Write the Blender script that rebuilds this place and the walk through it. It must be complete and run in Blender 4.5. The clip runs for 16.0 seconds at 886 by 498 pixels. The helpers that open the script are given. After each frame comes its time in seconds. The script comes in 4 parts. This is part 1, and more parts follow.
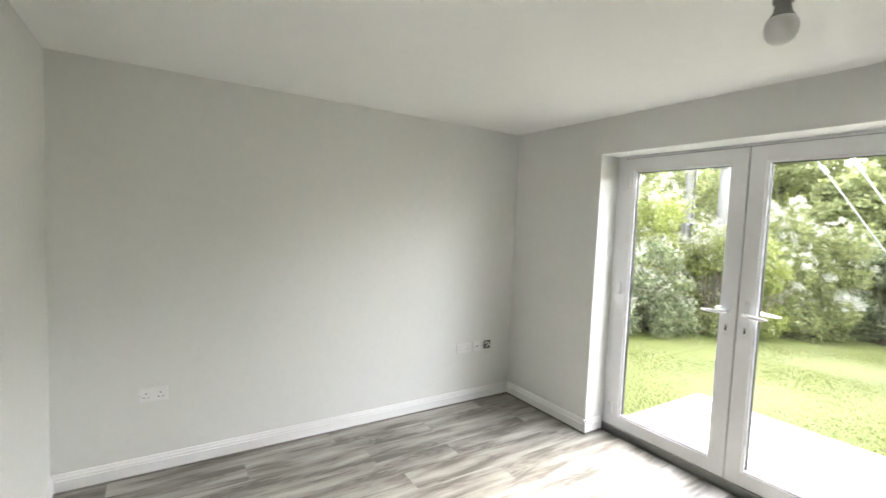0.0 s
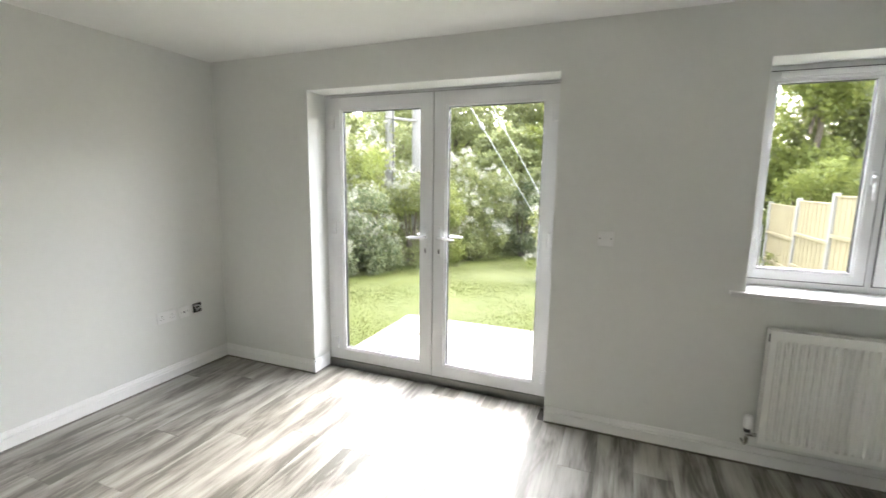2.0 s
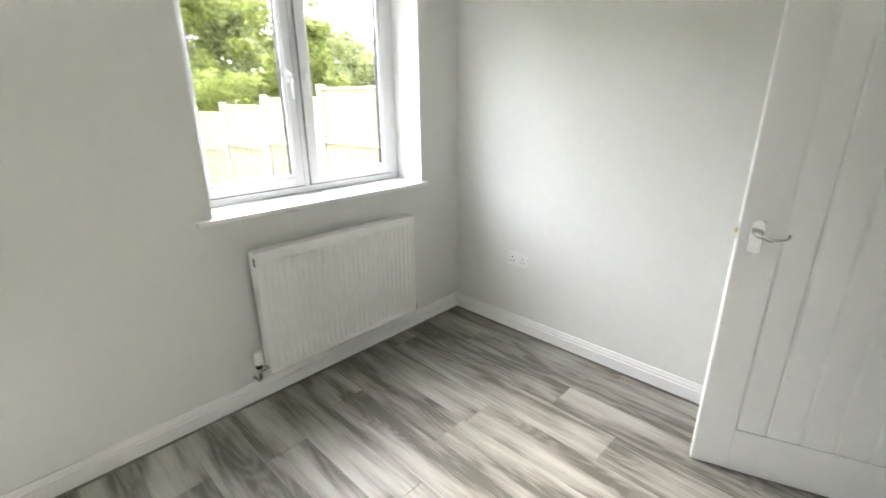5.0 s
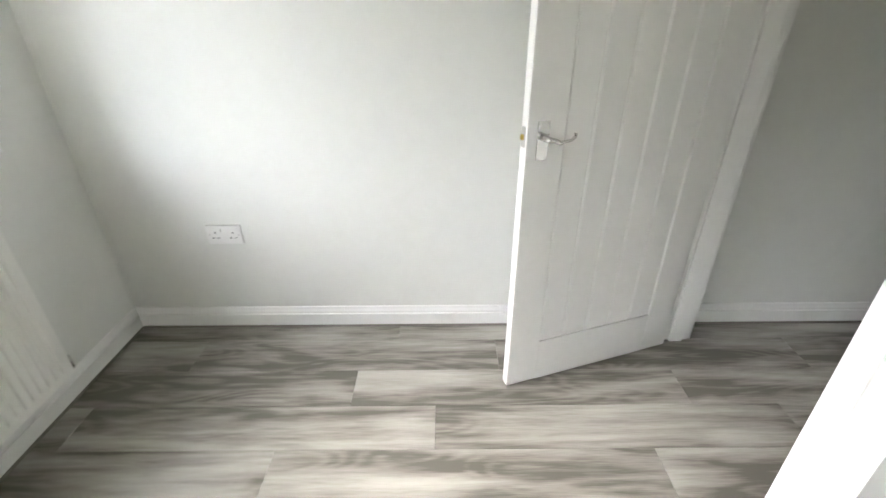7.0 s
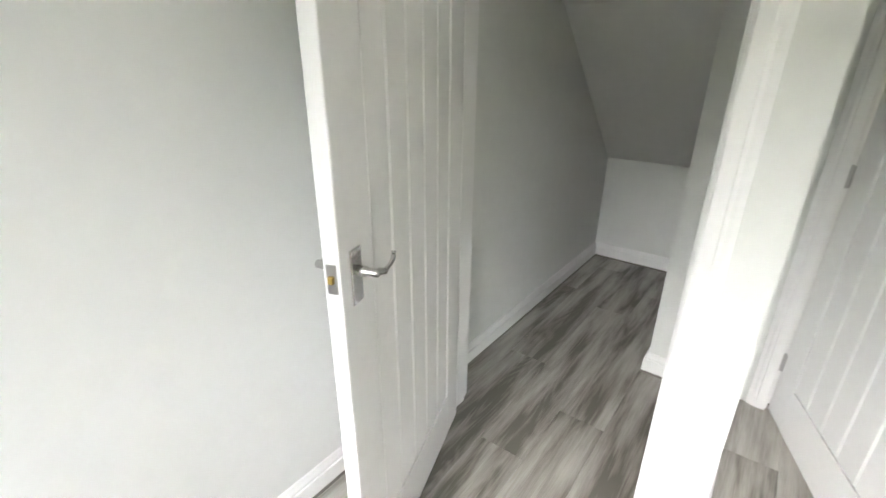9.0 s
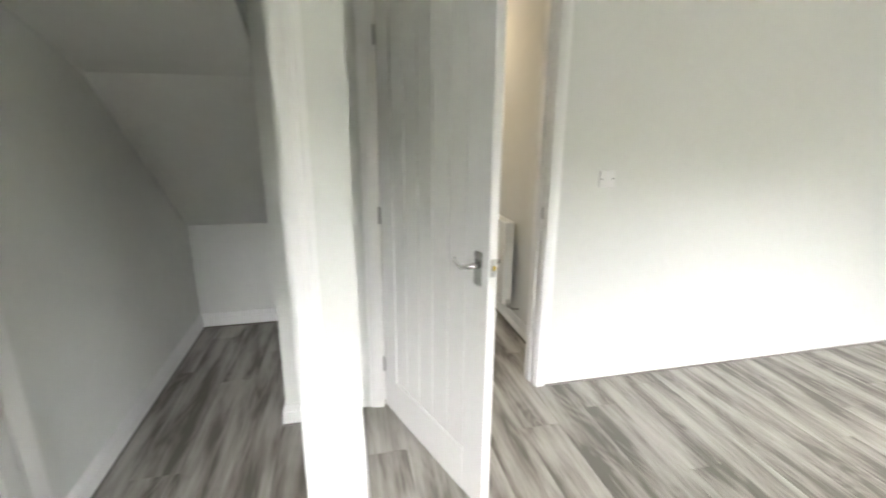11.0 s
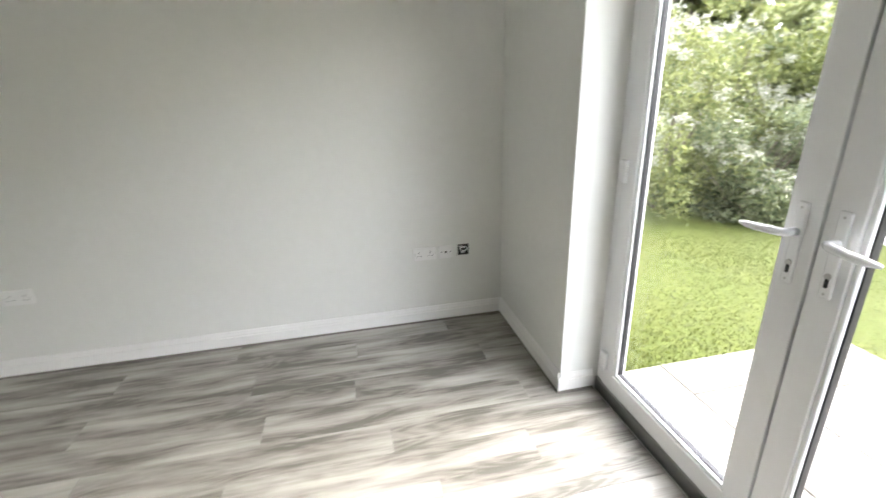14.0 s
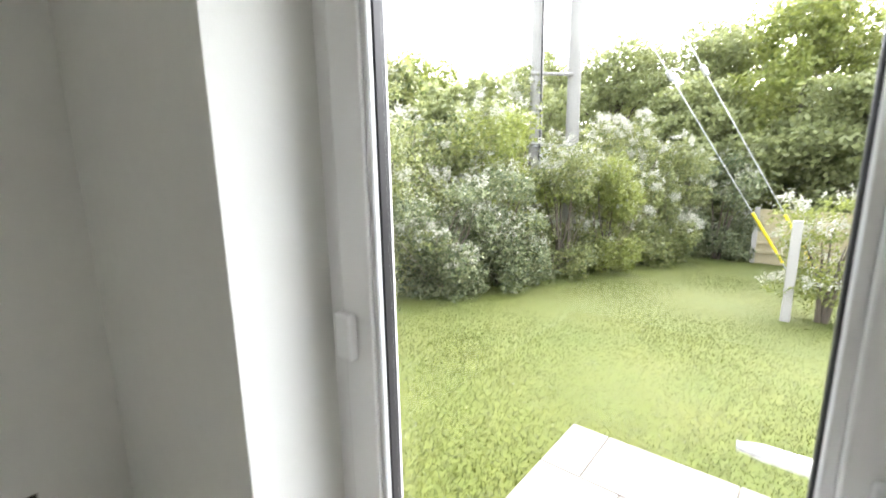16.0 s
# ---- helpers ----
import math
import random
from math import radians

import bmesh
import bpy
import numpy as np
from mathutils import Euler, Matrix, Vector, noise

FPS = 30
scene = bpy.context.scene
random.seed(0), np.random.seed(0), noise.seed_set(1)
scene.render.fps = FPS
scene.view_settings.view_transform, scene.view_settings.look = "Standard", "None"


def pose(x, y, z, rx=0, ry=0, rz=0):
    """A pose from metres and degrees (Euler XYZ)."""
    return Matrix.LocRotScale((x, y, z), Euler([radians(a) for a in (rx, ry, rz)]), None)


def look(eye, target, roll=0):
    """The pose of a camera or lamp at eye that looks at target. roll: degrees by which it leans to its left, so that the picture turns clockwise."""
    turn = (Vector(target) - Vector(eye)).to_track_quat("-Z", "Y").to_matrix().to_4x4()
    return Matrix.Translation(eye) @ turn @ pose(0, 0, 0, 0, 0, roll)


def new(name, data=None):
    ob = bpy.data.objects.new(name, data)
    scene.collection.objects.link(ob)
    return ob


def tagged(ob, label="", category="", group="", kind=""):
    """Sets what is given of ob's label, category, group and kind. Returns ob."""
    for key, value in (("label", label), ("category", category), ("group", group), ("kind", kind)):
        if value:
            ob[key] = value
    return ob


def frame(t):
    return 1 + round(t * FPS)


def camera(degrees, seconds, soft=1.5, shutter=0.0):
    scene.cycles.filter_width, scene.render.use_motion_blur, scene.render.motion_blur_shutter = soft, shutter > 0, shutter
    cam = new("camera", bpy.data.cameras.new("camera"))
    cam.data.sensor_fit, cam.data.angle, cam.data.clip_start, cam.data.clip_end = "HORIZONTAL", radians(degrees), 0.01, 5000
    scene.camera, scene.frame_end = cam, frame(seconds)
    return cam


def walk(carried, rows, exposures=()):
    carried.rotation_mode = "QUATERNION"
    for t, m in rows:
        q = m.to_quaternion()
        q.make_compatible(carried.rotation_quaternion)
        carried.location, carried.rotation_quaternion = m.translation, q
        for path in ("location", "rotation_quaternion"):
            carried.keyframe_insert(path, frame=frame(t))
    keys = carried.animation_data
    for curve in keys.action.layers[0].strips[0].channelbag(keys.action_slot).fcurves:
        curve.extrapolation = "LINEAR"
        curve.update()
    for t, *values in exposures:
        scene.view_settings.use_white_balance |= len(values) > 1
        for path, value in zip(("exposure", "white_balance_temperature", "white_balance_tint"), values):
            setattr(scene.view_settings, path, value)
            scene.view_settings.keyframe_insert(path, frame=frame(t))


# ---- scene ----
cam = camera(89.8, 16.0, shutter=0.3)
PATH = [
    (0, (3.058, -2.725, 1.573), (1.378, -1.649, 1.442), 2.4),
    (0.5, (3.03, -2.715, 1.602), (1.526, -1.408, 1.436), 2.1),
    (1, (3.033, -2.694, 1.581), (1.757, -1.168, 1.373), 1.6),
    (1.5, (3.035, -2.697, 1.514), (2.027, -0.987, 1.268), 1.1),
    (2, (3.021, -2.657, 1.481), (2.283, -0.822, 1.179), 0.8),
    (2.5, (3.002, -2.532, 1.452), (2.58, -0.609, 1.102), 0.6),
    (3, (2.988, -2.341, 1.451), (2.931, -0.377, 1.076), 0.5),
    (3.5, (2.993, -2.184, 1.43), (3.339, -0.254, 1.035), 0.1),
    (4, (2.993, -2.038, 1.429), (3.734, -0.233, 0.989), -0.8),
    (4.5, (2.978, -1.978, 1.402), (4.074, -0.386, 0.889), -1.0),
    (5, (3.008, -1.952, 1.412), (4.368, -0.633, 0.77), -0.4),
    (7.3, (3.579, -1.33, 1.283), (5.328, -1.572, 0.345), -1.0),
    (7.5, (3.65, -1.276, 1.272), (5.378, -1.69, 0.354), -1.5),
    (8, (3.891, -1.24, 1.274), (5.487, -2.053, 0.386), -2.4),
    (8.2, (3.964, -1.238, 1.283), (5.478, -2.203, 0.403), -2.0),
    (10.3, (4.273, -1.142, 1.404), (4.539, -3.05, 0.869), 1.1),
    (10.5, (4.251, -1.153, 1.403), (4.355, -3.082, 0.883), 0.9),
    (11, (4.137, -1.193, 1.392), (3.706, -3.073, 0.863), 0.3),
    (11.5, (3.967, -1.172, 1.389), (2.993, -2.821, 0.815), -1.0),
    (12, (3.711, -1.141, 1.384), (2.369, -2.492, 0.772), -1.3),
    (12.5, (3.488, -1.115, 1.383), (1.858, -2.082, 0.747), -1.0),
    (13, (3.22, -1.128, 1.49), (1.417, -1.628, 0.786), -2.0),
    (13.5, (2.926, -1.067, 1.483), (1.051, -1.132, 0.792), -1.9),
    (14, (2.626, -0.941, 1.47), (0.785, -0.558, 0.789), -1.9),
    (14.5, (2.345, -0.817, 1.454), (0.613, -0.054, 0.809), -1.6),
    (15, (2.051, -0.709, 1.421), (0.472, 0.367, 0.831), -1.7),
    (15.5, (1.820, -0.543, 1.428), (0.426, 0.801, 0.928), -2.8),
    (16, (1.657, -0.33, 1.46), (0.399, 1.174, 1.068), -0.9),
]
walk(cam, [(t, look(eye, target, roll)) for t, eye, target, roll in PATH],
     exposures=[(t, 3.25 + e, 6500, 13) for t, e in ((0, 0.95), (1.5, 0.8), (2, 0.7), (3, 0.65), (3.5, 0.65), (4.5, 0.98), (5, 1.25), (7.3, 1.38), (8.2, 1.42),
                                                     (10.3, 1.65), (11, 1.53), (12, 1.22), (12.5, 1.0), (13, 0.9), (14, 0.65), (15, 0.45), (16, 0.4))])

# world, sun, exposure
world = bpy.data.worlds.new("world")
scene.world = world
world.use_nodes = True
wn, wl = world.node_tree.nodes, world.node_tree.links
sky = wn.new("ShaderNodeTexSky")
sky.sky_type, sky.sun_disc = 'NISHITA', False
SUN_AZ, SUN_EL = 5, 44
sky.sun_elevation, sky.sun_rotation = radians(SUN_EL), radians(SUN_AZ)
sky.air_density, sky.dust_density = 1.2, 2.2
soften = wn.new("ShaderNodeHueSaturation")
soften.inputs["Saturation"].default_value = 0.35
wl.new(sky.outputs[0], soften.inputs["Color"])
wl.new(soften.outputs[0], wn["Background"].inputs[0])
wn["Background"].inputs[1].default_value = 0.15
sun_data = bpy.data.lights.new("sun", 'SUN')
sun_data.energy, sun_data.angle, sun_data.color = 0.5, radians(120), (1.0, 0.985, 0.97)
sun = new("sun", sun_data)
sun.matrix_world = look((0, 0, 30), (-math.sin(radians(SUN_AZ)) * 30 / math.tan(radians(SUN_EL)), -math.cos(radians(SUN_AZ)) * 30 / math.tan(radians(SUN_EL)), 0))

# ---- materials ----
def mat(name, base, rough=0.5, metal=0.0, vary=0.06, scale=6.0, bump=0.0, bscale=200.0, spec=0.5, coat=0.0):
    """A painted or plain surface: two scales of tone and a fine relief."""
    m = bpy.data.materials.new(name)
    m.use_nodes = True
    n, l = m.node_tree.nodes, m.node_tree.links
    p = n["Principled BSDF"]
    p.inputs["Roughness"].default_value, p.inputs["Metallic"].default_value = rough, metal
    p.inputs["Specular IOR Level"].default_value = spec
    p.inputs["Coat Weight"].default_value = coat
    co = n.new("ShaderNodeTexCoord")
    big, small = n.new("ShaderNodeTexNoise"), n.new("ShaderNodeTexNoise")
    big.inputs["Scale"].default_value, small.inputs["Scale"].default_value = scale * 0.25, scale * 6
    big.inputs["Detail"].default_value = 4
    add = n.new("ShaderNodeMath")
    ramp = n.new("ShaderNodeMapRange")
    ramp.inputs["From Min"].default_value, ramp.inputs["From Max"].default_value = 0.6, 1.4
    ramp.inputs["To Min"].default_value, ramp.inputs["To Max"].default_value = 1 - vary, 1 + vary
    mul = n.new("ShaderNodeVectorMath")
    mul.operation = 'SCALE'
    mul.inputs[0].default_value = base
    for t in (big, small):
        l.new(co.outputs["Object"], t.inputs["Vector"])
    l.new(big.outputs["Fac"], add.inputs[0]); l.new(small.outputs["Fac"], add.inputs[1])
    l.new(add.outputs[0], ramp.inputs["Value"]); l.new(ramp.outputs[0], mul.inputs["Scale"])
    l.new(mul.outputs[0], p.inputs["Base Color"])
    if bump:
        fine, b = n.new("ShaderNodeTexNoise"), n.new("ShaderNodeBump")
        fine.inputs["Scale"].default_value = bscale
        b.inputs["Strength"].default_value, b.inputs["Distance"].default_value = bump, 0.002
        l.new(co.outputs["Object"], fine.inputs["Vector"])
        l.new(fine.outputs["Fac"], b.inputs["Height"]); l.new(b.outputs[0], p.inputs["Normal"])
    return m


def leaf_mat(name, dark, light, trans=0.35):
    """Leaves: a tone of its own for each leaf, thin enough to let light through."""
    m = bpy.data.materials.new(name)
    m.use_nodes = True
    n, l = m.node_tree.nodes, m.node_tree.links
    p, out = n["Principled BSDF"], n["Material Output"]
    p.inputs["Roughness"].default_value = 0.45
    geo, ramp = n.new("ShaderNodeNewGeometry"), n.new("ShaderNodeValToRGB")
    ramp.color_ramp.elements[0].color, ramp.color_ramp.elements[1].color = (*dark, 1), (*light, 1)
    l.new(geo.outputs["Random Per Island"], ramp.inputs[0])
    l.new(ramp.outputs[0], p.inputs["Base Color"])
    t, mix = n.new("ShaderNodeBsdfTranslucent"), n.new("ShaderNodeMixShader")
    mix.inputs[0].default_value = trans
    l.new(ramp.outputs[0], t.inputs[0])
    l.new(p.outputs[0], mix.inputs[1]); l.new(t.outputs[0], mix.inputs[2]); l.new(mix.outputs[0], out.inputs[0])
    return m


def wood_floor_mat():
    """Grey limed oak boards: long grain, dark cathedral figure, a tone for each board."""
    m = bpy.data.materials.new("grey_oak_board")
    m.use_nodes = True
    n, l = m.node_tree.nodes, m.node_tree.links
    p = n["Principled BSDF"]
    info, co = n.new("ShaderNodeObjectInfo"), n.new("ShaderNodeTexCoord")
    shift = n.new("ShaderNodeVectorMath"); shift.operation = 'MULTIPLY_ADD'
    comb = n.new("ShaderNodeCombineXYZ")
    for i in range(3):
        l.new(info.outputs["Random"], comb.inputs[i])
    shift.inputs[1].default_value = (17.0, 31.0, 7.0)
    l.new(comb.outputs[0], shift.inputs[0]); l.new(co.outputs["Object"], shift.inputs[2])
    def stretched(sx, sy, detail, dist=0.0):
        v = n.new("ShaderNodeVectorMath"); v.operation = 'MULTIPLY'
        v.inputs[1].default_value = (sx, sy, 1)
        t = n.new("ShaderNodeTexNoise")
        t.inputs["Scale"].default_value, t.inputs["Detail"].default_value, t.inputs["Distortion"].default_value = 1, detail, dist
        l.new(shift.outputs[0], v.inputs[0]); l.new(v.outputs[0], t.inputs["Vector"])
        return t
    broad = stretched(10, 1.5, 3, 0.35)
    grain = stretched(62, 2.6, 5, 0.15)
    fine = stretched(320, 14, 3)
    # figure: rings of the broad field
    rings = n.new("ShaderNodeMath"); rings.operation = 'MULTIPLY'; rings.inputs[1].default_value = 90
    figure = stretched(7.5, 1.3, 0.8, 0.25)
    sine = n.new("ShaderNodeMath"); sine.operation = 'SINE'
    l.new(figure.outputs["Fac"], rings.inputs[0]); l.new(rings.outputs[0], sine.inputs[0])
    ramp = n.new("ShaderNodeValToRGB")
    e = ramp.color_ramp.elements
    e[0].position, e[0].color = 0.30, (0.128, 0.120, 0.101, 1)
    e[1].position, e[1].color = 0.70, (0.48, 0.465, 0.428, 1)
    k = e.new(0.44); k.color = (0.280, 0.265, 0.232, 1)
    k = e.new(0.56); k.color = (0.392, 0.376, 0.338, 1)
    def addn(a, b, w):
        x = n.new("ShaderNodeMath"); x.operation = 'MULTIPLY_ADD'; x.inputs[1].default_value = w
        l.new(b, x.inputs[0]); l.new(a, x.inputs[2])
        return x.outputs[0]
    g0 = n.new("ShaderNodeMath"); g0.operation = 'ADD'; g0.inputs[1].default_value = -0.315
    l.new(broad.outputs["Fac"], g0.inputs[0])
    v = addn(g0.outputs[0], grain.outputs["Fac"], 0.27)
    v = addn(v, fine.outputs["Fac"], 0.20)
    # rings show where the smoky heart of the board lies
    heart = n.new("ShaderNodeMapRange")
    heart.inputs["From Min"].default_value, heart.inputs["From Max"].default_value = 0.56, 0.36
    l.new(broad.outputs["Fac"], heart.inputs["Value"])
    shown = n.new("ShaderNodeMath"); shown.operation = 'MULTIPLY'
    l.new(heart.outputs[0], shown.inputs[0]); l.new(sine.outputs[0], shown.inputs[1])
    v = addn(v, shown.outputs[0], 0.045)
    v = addn(v, info.outputs["Random"], 0.035)
    l.new(v, ramp.inputs[0]); l.new(ramp.outputs[0], p.inputs["Base Color"])
    rr = n.new("ShaderNodeMapRange")
    rr.inputs["To Min"].default_value, rr.inputs["To Max"].default_value = 0.50, 0.36
    l.new(grain.outputs["Fac"], rr.inputs["Value"]); l.new(rr.outputs[0], p.inputs["Roughness"])
    b = n.new("ShaderNodeBump"); b.inputs["Strength"].default_value, b.inputs["Distance"].default_value = 0.25, 0.0008
    l.new(grain.outputs["Fac"], b.inputs["Height"]); l.new(b.outputs[0], p.inputs["Normal"])
    return m


def glass_mat():
    m = bpy.data.materials.new("pane_glass")
    m.use_nodes = True
    n, l = m.node_tree.nodes, m.node_tree.links
    clear, gloss, mix, fr = n.new("ShaderNodeBsdfTransparent"), n.new("ShaderNodeBsdfGlossy"), n.new("ShaderNodeMixShader"), n.new("ShaderNodeLayerWeight")
    clear.inputs[0].default_value = (0.985, 0.99, 0.985, 1)
    gloss.inputs["Roughness"].default_value = 0.02
    fr.inputs[0].default_value = 0.5
    steep, low = n.new("ShaderNodeMath"), n.new("ShaderNodeMath")
    steep.operation, low.operation = 'POWER', 'MULTIPLY_ADD'
    steep.inputs[1].default_value, low.inputs[1].default_value, low.inputs[2].default_value = 5.0, 0.6, 0.025
    l.new(fr.outputs["Facing"], steep.inputs[0]); l.new(steep.outputs[0], low.inputs[0])
    l.new(low.outputs[0], mix.inputs[0]); l.new(clear.outputs[0], mix.inputs[1]); l.new(gloss.outputs[0], mix.inputs[2])
    l.new(mix.outputs[0], n["Material Output"].inputs[0])
    return m


def ground_mat(name, cols, scale, bump=0.6):
    m = bpy.data.materials.new(name)
    m.use_nodes = True
    n, l = m.node_tree.nodes, m.node_tree.links
    p = n["Principled BSDF"]; p.inputs["Roughness"].default_value = 0.9
    co, a, c = n.new("ShaderNodeTexCoord"), n.new("ShaderNodeTexNoise"), n.new("ShaderNodeTexNoise")
    a.inputs["Scale"].default_value, a.inputs["Detail"].default_value = scale * 0.05, 4
    c.inputs["Scale"].default_value, c.inputs["Detail"].default_value = scale, 5
    mix, ramp = n.new("ShaderNodeMath"), n.new("ShaderNodeValToRGB")
    mix.operation = 'MULTIPLY_ADD'; mix.inputs[1].default_value = 0.5
    half = n.new("ShaderNodeMath"); half.operation = 'MULTIPLY'; half.inputs[1].default_value = 0.5
    for t in (a, c):
        l.new(co.outputs["Object"], t.inputs["Vector"])
    l.new(c.outputs["Fac"], half.inputs[0]); l.new(a.outputs["Fac"], mix.inputs[0]); l.new(half.outputs[0], mix.inputs[2])
    l.new(mix.outputs[0], ramp.inputs[0])
    ramp.color_ramp.elements[0].position, ramp.color_ramp.elements[1].position = 0.35, 0.65
    ramp.color_ramp.elements[0].color, ramp.color_ramp.elements[1].color = (*cols[0], 1), (*cols[1], 1)
    l.new(ramp.outputs[0], p.inputs["Base Color"])
    b = n.new("ShaderNodeBump"); b.inputs["Strength"].default_value, b.inputs["Distance"].default_value = bump, 0.02
    l.new(c.outputs["Fac"], b.inputs["Height"]); l.new(b.outputs[0], p.inputs["Normal"])
    return m


def glow_mat(name, col, power):
    m = bpy.data.materials.new(name)
    m.use_nodes = True
    p = m.node_tree.nodes["Principled BSDF"]
    p.inputs["Emission Color"].default_value, p.inputs["Emission Strength"].default_value = (*col, 1), power
    return m


WALL = mat("pale_grey_emulsion", (0.735, 0.744, 0.718), 0.75, vary=0.02, scale=3, bump=0.10, bscale=160, spec=0.3)
CEIL = mat("white_emulsion", (0.85, 0.86, 0.842), 0.85, vary=0.015, scale=2, bump=0.06, bscale=120, spec=0.2)
GLOSS = mat("white_satin_paint", (0.82, 0.82, 0.81), 0.32, vary=0.02, scale=5, bump=0.05, bscale=60)
UPVC = mat("white_upvc", (0.80, 0.81, 0.82), 0.22, vary=0.015, scale=4)
GREYSEAL = mat("grey_sealant", (0.42, 0.42, 0.42), 0.6)
GASKET_GAP = mat("black_rubber_and_gap_shade", (0.015, 0.015, 0.018), 0.5)
ALU = mat("grey_aluminium_threshold", (0.28, 0.28, 0.27), 0.4, 0.7)
RAD = mat("white_radiator_enamel", (0.82, 0.82, 0.79), 0.28, vary=0.015)
PLASTIC = mat("white_moulded_plastic", (0.80, 0.80, 0.79), 0.3, vary=0.02)
SLOT = mat("dark_slot", (0.02, 0.02, 0.02), 0.7)
CHROME = mat("polished_chrome", (0.62, 0.61, 0.60), 0.14, 1.0, vary=0.03)
STEEL = mat("satin_steel", (0.50, 0.50, 0.49), 0.35, 1.0, vary=0.05)
BRASS = mat("brass", (0.65, 0.48, 0.15), 0.25, 1.0)
GALV = mat("galvanised_back_box", (0.32, 0.30, 0.27), 0.4, 0.9, vary=0.25, scale=40)
OAK = wood_floor_mat()
SUB = mat("dark_underlay", (0.045, 0.04, 0.035), 0.9)
BEAD = mat("grey_brown_edge_bead", (0.17, 0.158, 0.138), 0.55, vary=0.15, scale=12)
GREYBASE = mat("grey_plastic_lampholder", (0.26, 0.26, 0.24), 0.45, vary=0.03)
GLASS = glass_mat()
SLAB = mat("buff_concrete_slab", (0.20, 0.188, 0.165), 0.85, vary=0.10, scale=8, bump=0.3, bscale=90)
MORTAR = mat("sandy_joint", (0.17, 0.155, 0.13), 0.95, vary=0.1, bump=0.4)
LAWN = ground_mat("lawn_soil", ((0.058, 0.080, 0.006), (0.085, 0.094, 0.011)), 30, 0.1)
BLADE = leaf_mat("grass_blade", (0.062, 0.086, 0.004), (0.088, 0.103, 0.008), 0.5)
PINE = mat("pale_treated_pine", (0.33, 0.28, 0.17), 0.8, vary=0.2, scale=9, bump=0.4, bscale=60)
CONC = mat("pale_concrete_post", (0.33, 0.315, 0.29), 0.9, vary=0.1, scale=10, bump=0.3)
POLEWOOD = mat("weathered_grey_pole_wood", (0.25, 0.24, 0.225), 0.85, vary=0.2, scale=5, bump=0.4, bscale=30)
BARK = mat("brown_bark", (0.10, 0.08, 0.06), 0.9, vary=0.3, scale=20, bump=0.7, bscale=40)
TWIG = mat("dry_grey_twig", (0.30, 0.25, 0.20), 0.9, vary=0.2)
LEAF_HAW = leaf_mat("hawthorn_leaf", (0.08, 0.105, 0.035), (0.30, 0.32, 0.12), 0.45)
LEAF_LIME = leaf_mat("lime_leaf", (0.12, 0.15, 0.03), (0.30, 0.33, 0.09), 0.5)
LEAF_DARK = leaf_mat("bramble_leaf", (0.045, 0.065, 0.025), (0.25, 0.28, 0.14))
LEAF_FAR = leaf_mat("woodland_leaf", (0.15, 0.175, 0.065), (0.32, 0.345, 0.15), 0.5)
BLOSSOM = leaf_mat("white_blossom", (0.30, 0.30, 0.23), (0.52, 0.51, 0.44), 0.3)
YELLOW = mat("yellow_plastic_guard", (0.80, 0.62, 0.03), 0.4)
CABLE = mat("galvanised_wire", (0.45, 0.45, 0.46), 0.5, 0.6)
BRICK = mat("red_brick", (0.33, 0.15, 0.10), 0.9, vary=0.15, scale=12, bump=0.4)
TILEROOF = mat("grey_brown_roof_tile", (0.20, 0.13, 0.11), 0.9, vary=0.15)
TARMAC = ground_mat("tarmac", ((0.04, 0.04, 0.042), (0.075, 0.075, 0.075)), 60)
MAT = mat("charcoal_door_mat", (0.05, 0.05, 0.055), 0.95, vary=0.3, scale=60, bump=1.0, bscale=300)
BULB = mat("frosted_bulb_glass", (0.78, 0.78, 0.77), 0.35, vary=0.01)
LAMPON = glow_mat("lit_lamp_lens", (1.0, 0.82, 0.55), 5.0)

# ---- helpers ----
def part(name, bm, material, parent=None, label="", smooth=False):
    me = bpy.data.meshes.new(name)
    bm.normal_update()
    bm.to_mesh(me)
    bm.free()
    me.materials.append(material)
    if smooth:
        for f in me.polygons:
            f.use_smooth = True
    ob = new(name, me)
    ob.parent = parent
    if label:
        tagged(ob, label)
    return ob


def holder(name, m, label, category, group="", kind=""):
    ob = new(name)
    ob.empty_display_size = 0.05
    ob.matrix_world = m
    return tagged(ob, label, category, group, kind)


def add_box(bm, lo, hi, bevel=0.0, seg=1, m=None):
    r = bmesh.ops.create_cube(bm, size=1.0)
    vs = r["verts"]
    for v in vs:
        v.co = Vector([lo[i] + (v.co[i] + 0.5) * (hi[i] - lo[i]) for i in range(3)])
    if bevel:
        es = list({e for v in vs for e in v.link_edges})
        r = bmesh.ops.bevel(bm, geom=es, offset=bevel, segments=seg, affect='EDGES', profile=0.5)
        vs = list({v for f in r["faces"] for v in f.verts} | {v for v in vs if v.is_valid})
    if m is not None:
        bmesh.ops.transform(bm, matrix=m, verts=[v for v in vs if v.is_valid])
    return bm


def boxes(*bs, bevel=0.0, seg=1):
    bm = bmesh.new()
    for lo, hi in bs:
        add_box(bm, lo, hi, bevel, seg)
    return bm


def box(lo, hi, bevel=0.0, seg=1):
    return boxes((lo, hi), bevel=bevel, seg=seg)


